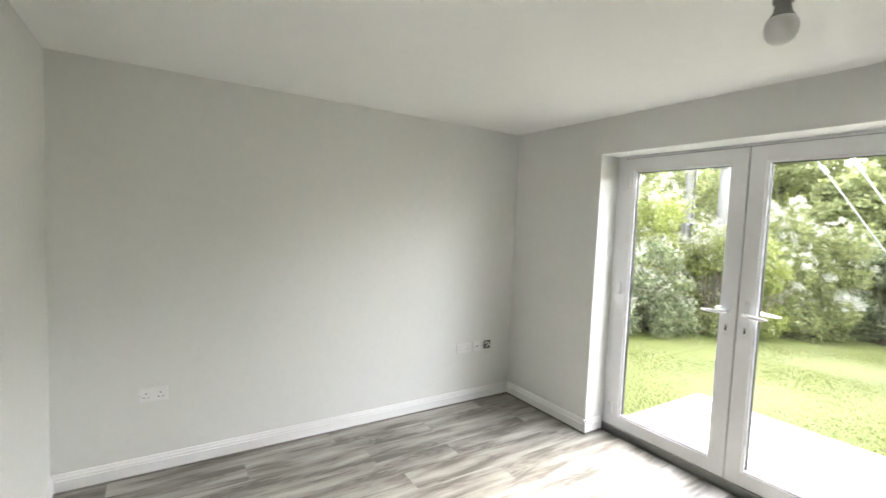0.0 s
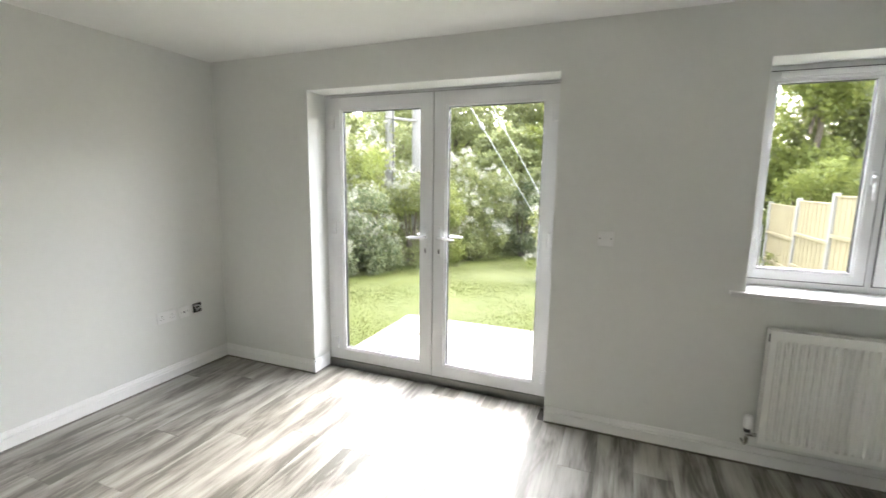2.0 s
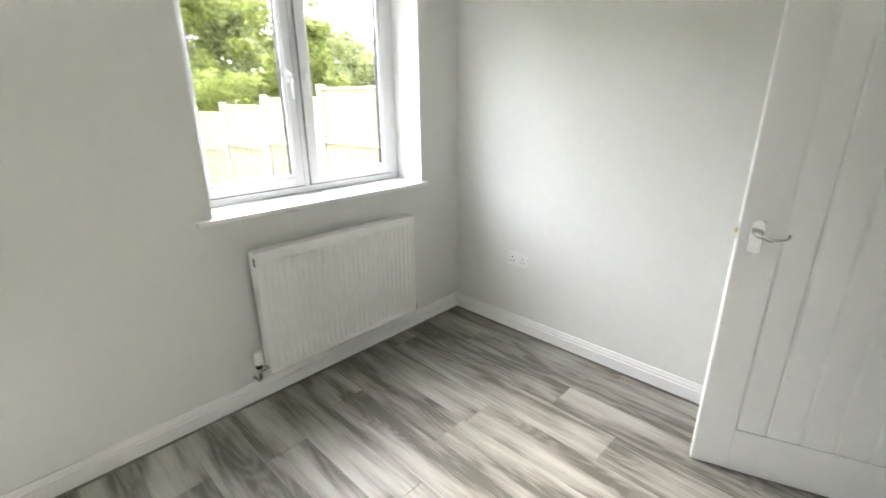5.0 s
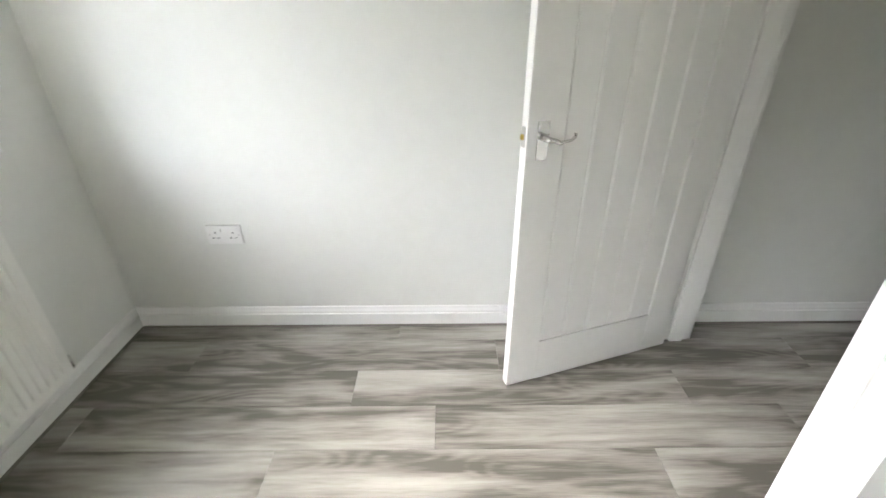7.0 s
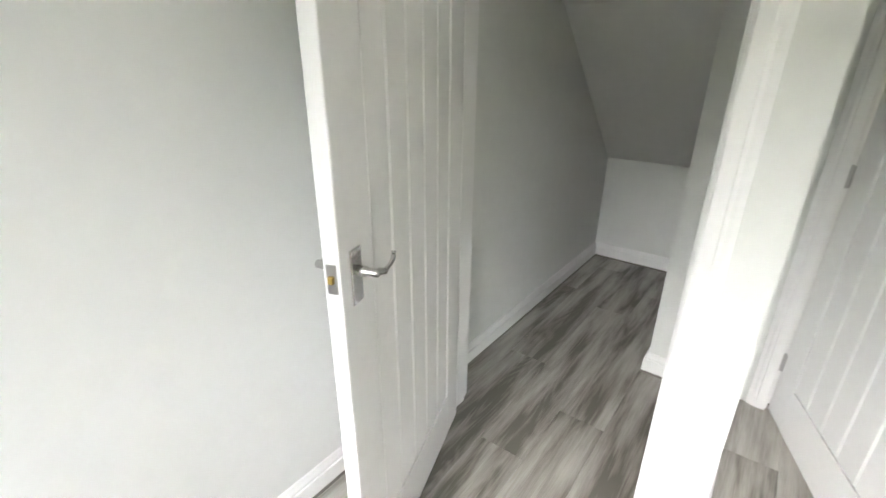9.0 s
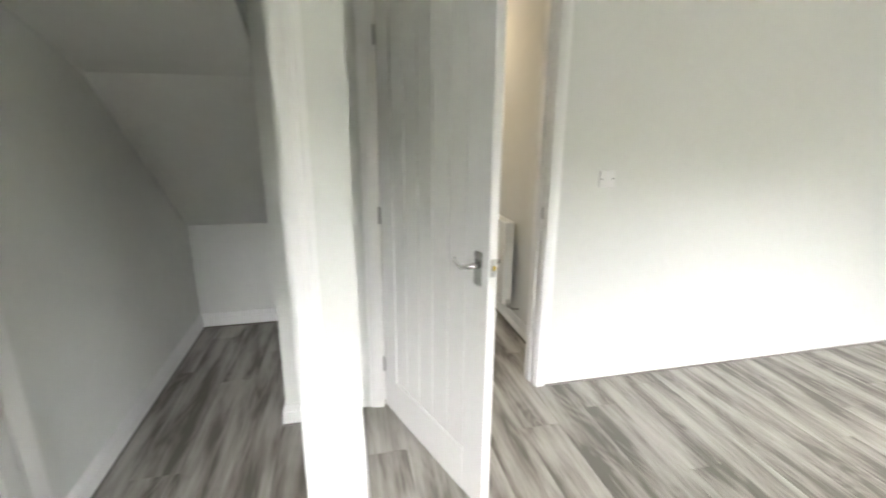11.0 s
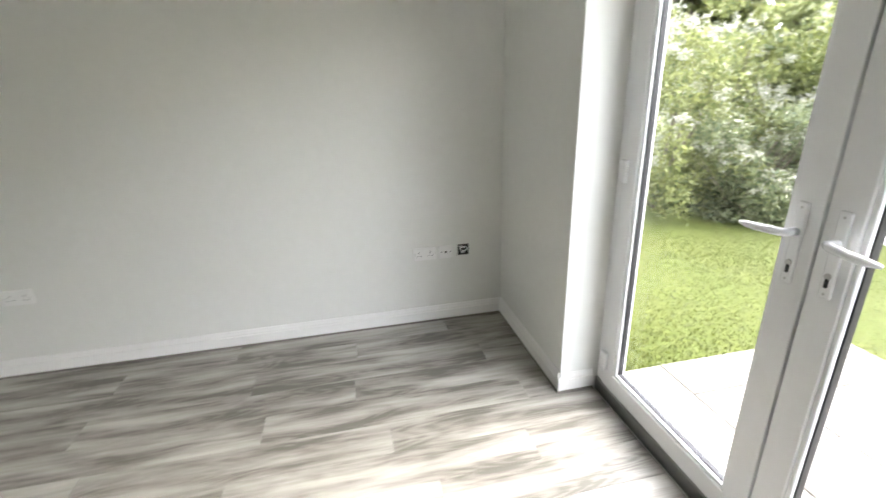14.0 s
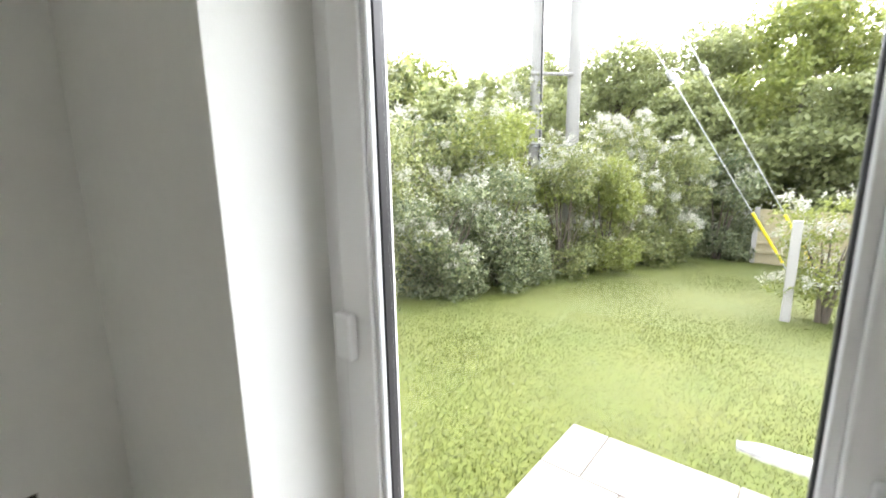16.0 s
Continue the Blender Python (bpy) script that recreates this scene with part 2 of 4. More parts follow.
def tube(points, radii, sides=10):
    """A tapered round rod along points."""
    bm = bmesh.new()
    pts = [Vector(p) for p in points]
    if not hasattr(radii, "__len__"):
        radii = [radii] * len(pts)
    rings = []
    up = Vector((0.123, 0.37, 0.92))
    for i, p in enumerate(pts):
        d = (pts[min(i + 1, len(pts) - 1)] - pts[max(i - 1, 0)]).normalized()
        a = d.cross(up).normalized()
        b = d.cross(a)
        rings.append([bm.verts.new(p + (a * math.cos(k * math.tau / sides) + b * math.sin(k * math.tau / sides)) * radii[i]) for k in range(sides)])
    for r0, r1 in zip(rings, rings[1:]):
        for k in range(sides):
            bm.faces.new((r0[k], r0[(k + 1) % sides], r1[(k + 1) % sides], r1[k]))
    bm.faces.new(rings[0][::-1]); bm.faces.new(rings[-1])
    bmesh.ops.recalc_face_normals(bm, faces=bm.faces)
    return bm


def lathe(profile, seg=24, m=None):
    """Turned about z from (radius, height) pairs."""
    bm = bmesh.new()
    rings = [[bm.verts.new((r * math.cos(k * math.tau / seg), r * math.sin(k * math.tau / seg), z)) for k in range(seg)] for r, z in profile]
    for a, b in zip(rings, rings[1:]):
        for k in range(seg):
            bm.faces.new((a[k], a[(k + 1) % seg], b[(k + 1) % seg], b[k]))
    bm.faces.new(rings[0][::-1]); bm.faces.new(rings[-1])
    bmesh.ops.recalc_face_normals(bm, faces=bm.faces)
    if m is not None:
        bmesh.ops.transform(bm, matrix=m, verts=bm.verts)
    return bm


def sweep(profile, a, b, out):
    """A moulding: (depth, height) pairs carried from a to b; depth goes along out, height up."""
    bm = bmesh.new()
    a, b, out = Vector(a), Vector(b), Vector(out)
    ra = [bm.verts.new(a + out * d + Vector((0, 0, h))) for d, h in profile]
    rb = [bm.verts.new(b + out * d + Vector((0, 0, h))) for d, h in profile]
    k = len(profile)
    for i in range(k):
        bm.faces.new((ra[i], ra[(i + 1) % k], rb[(i + 1) % k], rb[i]))
    bm.faces.new(ra[::-1]); bm.faces.new(rb)
    bmesh.ops.recalc_face_normals(bm, faces=bm.faces)
    return bm


def structure(name, bm, material, label):
    return tagged(part(name, bm, material), label, name.split("_")[0], kind="structure")


# ---- the rooms ----
W, YB, H = 5.158, -3.222, 2.357          # room: right wall, back wall, ceiling
T = 0.13                                 # inner wall thickness
DX0, DX1, DZ = 0.900, 2.652, 2.100       # garden door opening
WX0, WX1, WZ0, WZ1 = 3.632, 4.838, 0.922, 2.093   # window opening
OUT = 0.30                               # outer wall thickness
CY = -2.375                              # front of the cupboard wall
CX0, CX1, CH = 4.283, 5.030, 2.00        # cupboard doorway
SX = 4.110                               # side wall of the cupboard, towards the hall door
HX0, HX1 = 3.150, 3.975                  # hall doorway
HALLX, HALLY = 2.975, -8.55              # hall: long wall, front wall

structure("wall_garden", boxes(
    ((-0.3, 0, -0.4), (DX0, OUT, 2.6)), ((DX1, 0, -0.4), (WX0, OUT, 2.6)), ((WX1, 0, -0.4), (W + 0.3, OUT, 2.6)),
    ((DX0, 0, DZ), (DX1, OUT, 2.6)), ((WX0, 0, WZ1), (WX1, OUT, 2.6)), ((WX0, 0, -0.4), (WX1, OUT, WZ0)), ((DX0, 0, -0.4), (DX1, OUT, -0.02))),
    WALL, "pale grey painted wall with garden door and window openings")
structure("wall_left", box((-0.3, HALLY - 0.3, -0.4), (0, 0, 2.6)), WALL, "pale grey painted plain wall with sockets")
structure("wall_right", box((W, HALLY - 0.3, -0.4), (W + 0.3, 0, 2.6)), WALL, "pale grey painted wall running into the cupboard")
structure("wall_back", boxes(((0, YB - T, 0), (HX0 - 0.03, YB, H)), ((HX1 + 0.03, YB - T, 0), (SX, YB, H)), ((HX0 - 0.03, YB - T, 2.03), (HX1 + 0.03, YB, H))),
          WALL, "pale grey painted wall with the hall doorway")
structure("wall_cupboard", boxes(((SX, CY - T, 0), (CX0 - 0.03, CY, H)), ((CX1 + 0.03, CY - T, 0), (W, CY, H)), ((CX0 - 0.03, CY - T, 2.03), (CX1 + 0.03, CY, H))),
          WALL, "pale grey painted wall round the cupboard doorway")
structure("wall_cupboard_side", boxes(((SX, HALLY, 0), (SX + 0.1, CY - T, H))), WALL, "pale grey painted side wall of the cupboard")
structure("wall_cupboard_inner", boxes(((SX + 0.1, -4.5, 0), (4.452, -3.171, H))), WALL, "pale grey painted nib inside the cupboard")
structure("wall_cupboard_end", box((4.452, -4.56, 0), (W, -4.42, 1.0)), WALL, "low pale grey end wall under the stairs")
structure("wall_hall", boxes(((HALLX - T, -5.80, 0), (HALLX, YB - T, H)), ((HALLX - T, HALLY, 0), (HALLX, -6.62, H)), ((HALLX - T, -6.62, 2.05), (HALLX, -5.80, H))),
          WALL, "pale painted hall wall with a doorway")
structure("wall_front", boxes(((0, HALLY - 0.3, -0.4), (3.0, HALLY, 2.6)), ((3.95, HALLY - 0.3, -0.4), (W, HALLY, 2.6)), ((3.0, HALLY - 0.3, 2.12), (3.95, HALLY, 2.6)), ((3.0, HALLY - 0.3, -0.4), (3.95, HALLY, -0.02))),
          WALL, "pale painted front wall round the front door")
structure("wall_side_room", box((1.2, -7.6, 0), (1.3, -4.6, H)), WALL, "pale painted wall of the room off the hall")
structure("ceiling", box((-0.05, HALLY, H), (W + 0.05, 0.0, H + 0.2)), CEIL, "smooth white painted ceiling")
structure("roof", box((-0.4, HALLY - 0.4, 2.6), (W + 0.4, OUT + 0.1, 2.9)), TILEROOF, "storey above the room, closed")
# soffit under the stairs: flat, then two slopes
bm = bmesh.new()
prof = [(CY - T, 1.845), (-2.88, 1.83), (-3.44, 1.605), (-4.43, 0.735), (-4.43, 0.95), (-3.3, 1.95), (CY - T, 2.0)]
ends = [[bm.verts.new((x, y, z)) for y, z in prof] for x in (4.452, W)]
for i in range(len(prof)):
    j = (i + 1) % len(prof)
    bm.faces.new((ends[0][i], ends[0][j], ends[1][j], ends[1][i]))
bm.faces.new(ends[0][::-1]); bm.faces.new(ends[1])
bmesh.ops.recalc_face_normals(bm, faces=bm.faces)
structure("ceiling_stair_soffit", bm, WALL, "sloping plastered soffit under the stairs")
structure("ceiling_cupboard", box((SX + 0.1, -3.171, 1.87), (4.452, CY - T, 2.0)), WALL, "flat plastered ceiling inside the cupboard")
structure("floor_base", box((0, HALLY, -0.3), (W, 0.0, -0.014)), SUB, "dark underlay beneath the boards")

# skirting boards
SK = [(0.0, 0.011), (0.017, 0.011), (0.017, 0.070), (0.0125, 0.073), (0.0125, 0.082), (0.008, 0.092), (0.005, 0.103), (0.0, 0.106)]
def skirt(a, b, out):
    structure("baseboard", sweep(SK, (*a, 0), (*b, 0), (*out, 0)), GLOSS, "white moulded skirting board along the wall")
    s = sweep([(0, 0.0), (0.021, 0.0), (0.020, 0.006), (0.016, 0.0108), (0, 0.0108)], (*a, 0), (*b, 0), (*out, 0))
    structure("trim", s, BEAD, "grey-brown edge bead between skirting and floor")
skirt((0, YB), (0, 0), (1, 0))
skirt((0, 0), (DX0 + 0.0165, 0), (0, -1))
skirt((DX0, -0.017), (DX0, 0.175), (1, 0))
skirt((DX1, 0), (W, 0), (0, -1))
skirt((W, CY), (W, 0), (-1, 0))
skirt((0, YB), (3.085, YB), (0, 1))
skirt((SX, YB), (SX, CY), (-1, 0))
skirt((SX + 0.0, CY), (4.20, CY), (0, 1))
skirt((W, -4.42), (W, CY - T), (-1, 0))
skirt((4.452, -4.42), (W, -4.42), (0, 1))
skirt((SX + 0.1, -3.171), (4.452, -3.171), (0, 1))
skirt((4.452, -4.42), (4.452, -3.171 + 0.017), (1, 0))
skirt((HALLX, -5.73), (HALLX, YB - T), (1, 0))
skirt((HALLX, HALLY), (HALLX, -6.69), (1, 0))
skirt((HALLX, YB - T), (3.08, YB - T), (0, -1))
skirt((SX, HALLY), (SX, YB - T), (-1, 0))


def doorway(x0, x1, y, back, h, sides=(True, True), side_w=0.068):
    """Linings, stops and moulded architraves of a doorway in a wall along x; the room lies towards +y."""
    for a, b in ((x0 - 0.03, x0), (x1, x1 + 0.03)):
        structure("trim_lining", box((a, back, 0), (b, y, h + 0.03), 0.001), GLOSS, "white painted door lining")
    structure("trim_lining", box((x0, back, h), (x1, y, h + 0.03), 0.001), GLOSS, "white painted door lining")
    for a, b in ((x0, x0 + 0.012), (x1 - 0.012, x1)):
        structure("trim_stop", box((a, back + 0.03, 0), (b, y - 0.045, h - 0.012), 0.001), GLOSS, "white door stop")
    structure("trim_stop", box((x0, back + 0.03, h - 0.012), (x1, y - 0.045, h), 0.001), GLOSS, "white door stop")
    AP = [(0, 0), (0.016, 0.0), (0.018, 0.004), (0.018, 0.034), (0.015, 0.038), (0.015, 0.046), (0.010, 0.056), (0.008, side_w), (0, side_w)]
    for yy, s in ((y, 1), (back, -1)):
        for x, d, on in ((x0 - 0.006, -1, sides[0]), (x1 + 0.006, 1, sides[1])):
            if not on:
                continue
            bm = bmesh.new()
            lo = [bm.verts.new((x + d * w, yy + s * t, 0)) for t, w in AP]
            hi = [bm.verts.new((x + d * w, yy + s * t, h + 0.006 + w)) for t, w in AP]
            for i in range(len(AP)):
                j = (i + 1) % len(AP)
                bm.faces.new((lo[i], lo[j], hi[j], hi[i]))
            bm.faces.new(lo[::-1]); bm.faces.new(hi)
            bmesh.ops.recalc_face_normals(bm, faces=bm.faces)
            structure("trim_architrave", bm, GLOSS, "white moulded architrave round the doorway")
        bm = bmesh.new()
        lo = [bm.verts.new((x0 - 0.006 - w, yy + s * t, h + 0.006 + w)) for t, w in AP]
        hi = [bm.verts.new((x1 + 0.006 + w, yy + s * t, h + 0.006 + w)) for t, w in AP]
        for i in range(len(AP)):
            j = (i + 1) % len(AP)
            bm.faces.new((lo[i], lo[j], hi[j], hi[i]))
        bm.faces.new(lo[::-1]); bm.faces.new(hi)
        bmesh.ops.recalc_face_normals(bm, faces=bm.faces)
        structure("trim_architrave", bm, GLOSS, "white moulded architrave over the doorway")


doorway(CX0, CX1, CY, CY - T, CH)
doorway(HX0, HX1, YB, YB - T, CH)


def lever_set(parent, m):
    """Chrome backplate with a scrolled lever; m: plate's middle on the face, +y out of the door, +x towards the hinge."""
    plate = boxes(((-0.020, 0, -0.058), (0.020, 0.005, 0.058)), bevel=0.002)
    bmesh.ops.transform(plate, matrix=m, verts=plate.verts)
    ob = part("backplate", plate, CHROME, parent, "polished chrome backplate")
    rose = lathe([(0.011, 0), (0.011, 0.018), (0.0085, 0.024), (0.0085, 0.044), (0.006, 0.047)], 16, m @ pose(0, 0.004, 0.012, -90))
    part("spindle_boss", rose, CHROME, ob, smooth=True)
    pts = [(0, 0.044, 0.012), (0.014, 0.046, 0.010), (0.027, 0.046, 0.004), (0.034, 0.046, 0.000), (0.042, 0.046, 0.004), (0.056, 0.046, 0.006), (0.070, 0.045, 0.008), (0.080, 0.044, 0.015), (0.083, 0.043, 0.023), (0.078, 0.042, 0.025)]
    lever = tube([m @ Vector(p) for p in pts], [0.0068, 0.0076, 0.0072, 0.0062, 0.0048, 0.0044, 0.0046, 0.0052, 0.0050, 0.003], 12)
    part("lever", lever, CHROME, ob, "scrolled chrome lever", smooth=True)
    for x in (-0.013, 0.013):
        for z in (-0.051, 0.051):
            part("screw", lathe([(0.0032, 0), (0.0028, 0.0012), (0.001, 0.0013)], 10, m @ pose(x, 0.005, z, -90)), STEEL, ob)


def cottage_door(name, m, wid, label, hgt=1.976, hz=0.965):
    """A boarded door leaf; local x runs from the hinge to the lock edge, y is the leaf's depth, room face at y = 0."""
    d = holder(name, m, label, "door", kind="structure")
    th, st, z0 = 0.036, 0.126, 0.008
    top, bot = 0.11, 0.185
    part("stile", box((0, -th, z0), (st, 0, z0 + hgt), 0.004, 2), GLOSS, d)
    part("stile", box((wid - st, -th, z0), (wid, 0, z0 + hgt), 0.004, 2), GLOSS, d)
    part("rail", box((st, -th + 0.0003, z0), (wid - st, -0.0003, z0 + bot)), GLOSS, d)
    part("rail", box((st, -th + 0.0003, z0 + hgt - top), (wid - st, -0.0003, z0 + hgt)), GLOSS, d)
    n = 5
    w = (wid - 2 * st) / n
    for i in range(n):
        part("board", box((st + i * w, -th + 0.0025, z0 + bot + 0.0), (st + (i + 1) * w, -0.0025, z0 + hgt - top), 0.0065), GLOSS, d)
    hx = wid - 0.052
    lever_set(d, pose(hx, 0, hz) @ Matrix.Diagonal((-1, 1, 1, 1)))
    lever_set(d, pose(hx, -th, hz) @ Matrix.Diagonal((-1, -1, 1, 1)))
    latch = part("latch_plate", box((wid - 0.0005, -th / 2 - 0.011, hz - 0.03 + 0.012), (wid + 0.0012, -th / 2 + 0.011, hz + 0.03 + 0.012)), STEEL, d, "satin steel latch plate")
    part("latch_bolt", box((wid, -th / 2 - 0.006, hz + 0.004), (wid + 0.009, -th / 2 + 0.006, hz + 0.02), 0.002), BRASS, latch, "brass latch bolt")
    for z in (0.24, 1.0, 1.76):
        hb = part("hinge", tube([(-0.004, 0.004, z - 0.04), (-0.004, 0.004, z + 0.04)], 0.0055, 10), STEEL, d, "satin steel butt hinge")
        part("hinge_leaf", box((-0.0012, -0.03, z - 0.038), (0.0002, 0.0, z + 0.038)), STEEL, hb)
        part("hinge_leaf", box((-0.004, -0.002, z - 0.038), (0.012, 0.0008, z + 0.038)), STEEL, hb)
    return d


# both doors hang on the side away from the switch wall and stand about 108 degrees round
CD_ANG, HD_ANG = 108.5, 110.4
cottage_door("door_cupboard", pose(CX1 - 0.004, CY + 0.004, 0, 0, 0, CD_ANG) @ Matrix.Diagonal((1, -1, 1, 1)), 0.757, "white boarded cottage door standing open beside the wall")
cottage_door("door_hall", pose(HX1 - 0.004, YB + 0.004, 0, 0, 0, HD_ANG) @ Matrix.Diagonal((1, -1, 1, 1)), 0.795, "white boarded cottage door standing open to the hall", hz=0.945)
# the keep on the hall lining
k = tagged(part("strike_plate", box((HX0, YB - 0.034, 0.945), (HX0 + 0.0015, YB - 0.012, 1.005)), STEEL), "satin steel strike plate on the door lining", "strike plate")

# ---- garden doors ----
FY = 0.205      # inner face of the frame
gd = holder("door_garden", pose(DX0, FY, 0), "white plastic double garden doors, closed, with clear glass", "door", kind="structure")
w, h = DX1 - DX0, DZ
part("frame_jamb", box((0.0, 0, 0.0), (0.055, 0.07, h), 0.003), UPVC, gd)
part("frame_jamb", box((w - 0.021, 0, 0.0), (w, 0.07, h), 0.003), UPVC, gd)
part("frame_head", box((0.055, 0.002, h - 0.019), (w - 0.021, 0.068, h), 0.002), UPVC, gd)
part("head_seal", box((0.055, 0.006, h - 0.026), (w - 0.021, 0.05, h - 0.0192)), GREYSEAL, gd, "grey seal under the frame head")
part("threshold", box((0.0, -0.012, -0.02), (w, 0.09, 0.058), 0.006), ALU, gd, "grey metal threshold")


def pvc_rect(x0, x1, z0, z1, m, y0, y1, inner=0.014):
    """A welded frame with mitred look, a stepped inner bead."""
    bm = boxes(((x0, y0, z0), (x0 + m, y1, z1)), ((x1 - m, y0, z0), (x1, y1, z1)), bevel=0.004, seg=2)
    for a, b in ((z0, z0 + m), (z1 - m, z1)):
        add_box(bm, (x0 + m - 0.004, y0 + 0.0006, a), (x1 - m + 0.004, y1 - 0.0006, b), 0.003, 1)
    return bm


def beads(x0, x1, z0, z1, y0, y1, k):
    bm = bmesh.new()
    for lo, hi in (((x0, z0), (x0 + k, z1)), ((x1 - k, z0), (x1, z1)), ((x0 + k, z0), (x1 - k, z0 + k)), ((x0 + k, z1 - k), (x1 - k, z1))):
        add_box(bm, (lo[0], y0, lo[1]), (hi[0], y1, hi[1]), min(0.003, k * 0.3))
    return bm


mid = 1.795 - DX0
for x0, x1, lockside, hingeside in ((0.055, mid - 0.004, 1, -1), (mid + 0.004, w - 0.022, -1, 1)):
    z0, z1, m = 0.062, h - 0.026, 0.086
    leaf = part("leaf", pvc_rect(x0, x1, z0, z1, m, -0.012, 0.055), UPVC, gd, "white plastic glazed door leaf")
    part("glazing_bead", beads(x0 + m - 0.002, x1 - m + 0.002, z0 + m - 0.002, z1 - m + 0.002, -0.004, 0.012, 0.016), UPVC, leaf)
    part("gasket", beads(x0 + m + 0.012, x1 - m - 0.012, z0 + m + 0.012, z1 - m - 0.012, 0.008, 0.034, 0.006), GASKET_GAP, leaf, "black rubber gasket")
    pane = part("pane", box((x0 + m + 0.01, 0.016, z0 + m + 0.01), (x1 - m - 0.01, 0.020, z1 - m - 0.01)), GLASS, leaf, "clear glass pane")
    pane.visible_shadow = False
    hx = (x1 - 0.048) if lockside > 0 else (x0 + 0.048)
    hz = 1.07
    for s, y in ((-1, -0.012), (1, 0.055)):
        bm = bmesh.new()
        add_box(bm, (hx - 0.016, min(y, y + s * 0.010), hz - 0.125), (hx + 0.016, max(y, y + s * 0.010), hz + 0.10), 0.006, 3)
        plate = part("handle_plate", bm, UPVC, leaf, "white rounded handle plate")
        part("keyhole", lathe([(0.0085, 0), (0.0085, 0.004), (0.004, 0.0045)], 14, pose(hx, y + s * 0.0085, hz - 0.065, 90 if s < 0 else -90)), STEEL, plate, "steel lock cylinder")
        part("keyhole", box((hx - 0.005, min(y + s * 0.008, y + s * 0.013), hz - 0.095), (hx + 0.005, max(y + s * 0.008, y + s * 0.013), hz - 0.068), 0.002), SLOT, plate)
        for zz in (0.085, -0.112):
            part("screw", lathe([(0.0035, 0), (0.003, 0.001), (0.001, 0.0012)], 10, pose(hx, y + s * 0.0098, hz + zz, 90 if s < 0 else -90)), STEEL, plate)
        pts = [(hx, y + s * 0.008, hz + 0.02), (hx, y + s * 0.042, hz + 0.02), (hx - lockside * 0.012, y + s * 0.05, hz + 0.02), (hx - lockside * 0.05, y + s * 0.055, hz + 0.018), (hx - lockside * 0.10, y + s * 0.058, hz + 0.016), (hx - lockside * 0.128, y + s * 0.056, hz + 0.016)]
        part("lever", tube(pts, [0.011, 0.0105, 0.011, 0.011, 0.010, 0.005], 12), UPVC, plate, "white curved lever", smooth=True)
    ex = x0 + 0.018 if hingeside < 0 else x1 - 0.018
    for z in (0.20, 1.12, 1.90):
        part("hinge", box((ex - 0.024, -0.032, z - 0.048), (ex + 0.024, -0.010, z + 0.048), 0.006, 2), UPVC, leaf, "white plastic hinge block")
part("meeting_strip", box((mid - 0.005, 0.004, 0.04), (mid + 0.005, 0.05, h - 0.05)), GREYSEAL, gd, "grey meeting strip between the leaves")
structure("trim_reveal", boxes(((DX0 - 0.0, -0.001, 2.0965), (DX1, FY, DZ + 0.0005))), CEIL, "white painted head of the door reveal")
structure("trim_reveal", box((DX0 - 0.0005, -0.001, 0.107), (DX0 + 0.003, FY, 2.0965)), WALL, "pale grey painted side of the door reveal")
structure("trim_reveal", box((DX1 - 0.003, -0.001, 0.0), (DX1 + 0.0005, FY, 2.0965)), WALL, "pale grey painted side of the door reveal")

# ---- window ----
WY = 0.215
wn_ = holder("window_garden", pose(WX0, WY, WZ0 + 0.018), "white plastic two-light casement window, closed", "window", kind="structure")
w, h = WX1 - WX0, WZ1 - WZ0 - 0.018
part("window_frame", pvc_rect(0, w, 0, h, 0.06, 0, 0.07), UPVC, wn_)
mc = 4.205 - WX0
part("mullion", box((mc - 0.024, 0.001, 0.048), (mc + 0.024, 0.068, h - 0.048), 0.003), UPVC, wn_)
for x0, x1, s in ((0.030, mc - 0.019, 1), (mc + 0.019, w - 0.058, -1)):
    z0, z1, m = 0.040, h - 0.032, 0.047
    cas = part("casement", pvc_rect(x0, x1, z0, z1, m, -0.012, 0.05), UPVC, wn_, "white plastic casement")
    part("glazing_bead", beads(x0 + m - 0.002, x1 - m + 0.002, z0 + m - 0.002, z1 - m + 0.002, -0.004, 0.012, 0.014), UPVC, cas)
    part("gasket", beads(x0 + m + 0.010, x1 - m - 0.010, z0 + m + 0.010, z1 - m - 0.010, 0.008, 0.034, 0.005), GASKET_GAP, cas, "black rubber gasket")
    pane = part("pane", box((x0 + m + 0.008, 0.016, z0 + m + 0.008), (x1 - m - 0.008, 0.020, z1 - m - 0.008)), GLASS, cas, "clear glass pane")
    pane.visible_shadow = False
    # black strip paints the shade of the gap between casement and frame
    part("gap_shade", beads(x0 - 0.005, x1 + 0.005, z0 - 0.005, z1 + 0.005, -0.004, 0.001, 0.005), GASKET_GAP, cas, "black strip painted as the shaded gap round the casement")
    part("trickle_vent", box((x0 + 0.06, -0.028, z1 - 0.034), (x1 - 0.06, -0.011, z1 - 0.010), 0.004, 2), UPVC, cas, "white slim trickle vent")
    hx = x1 - 0.028 if s > 0 else x0 + 0.028
    zc = h * 0.5
    hp = part("handle_base", box((hx - 0.011, -0.024, zc - 0.03), (hx + 0.011, -0.011, zc + 0.04), 0.005, 2), UPVC, cas, "white window handle")
    part("handle_lever", tube([(hx, -0.024, zc + 0.015), (hx, -0.044, zc + 0.012), (hx, -0.048, zc - 0.02), (hx, -0.045, zc - 0.10)], [0.009, 0.009, 0.009, 0.006], 10), UPVC, hp, smooth=True)
bm = box((3.563, -0.036, WZ0 - 0.006), (4.868, 0.0, WZ0 + 0.018), 0.006, 3)
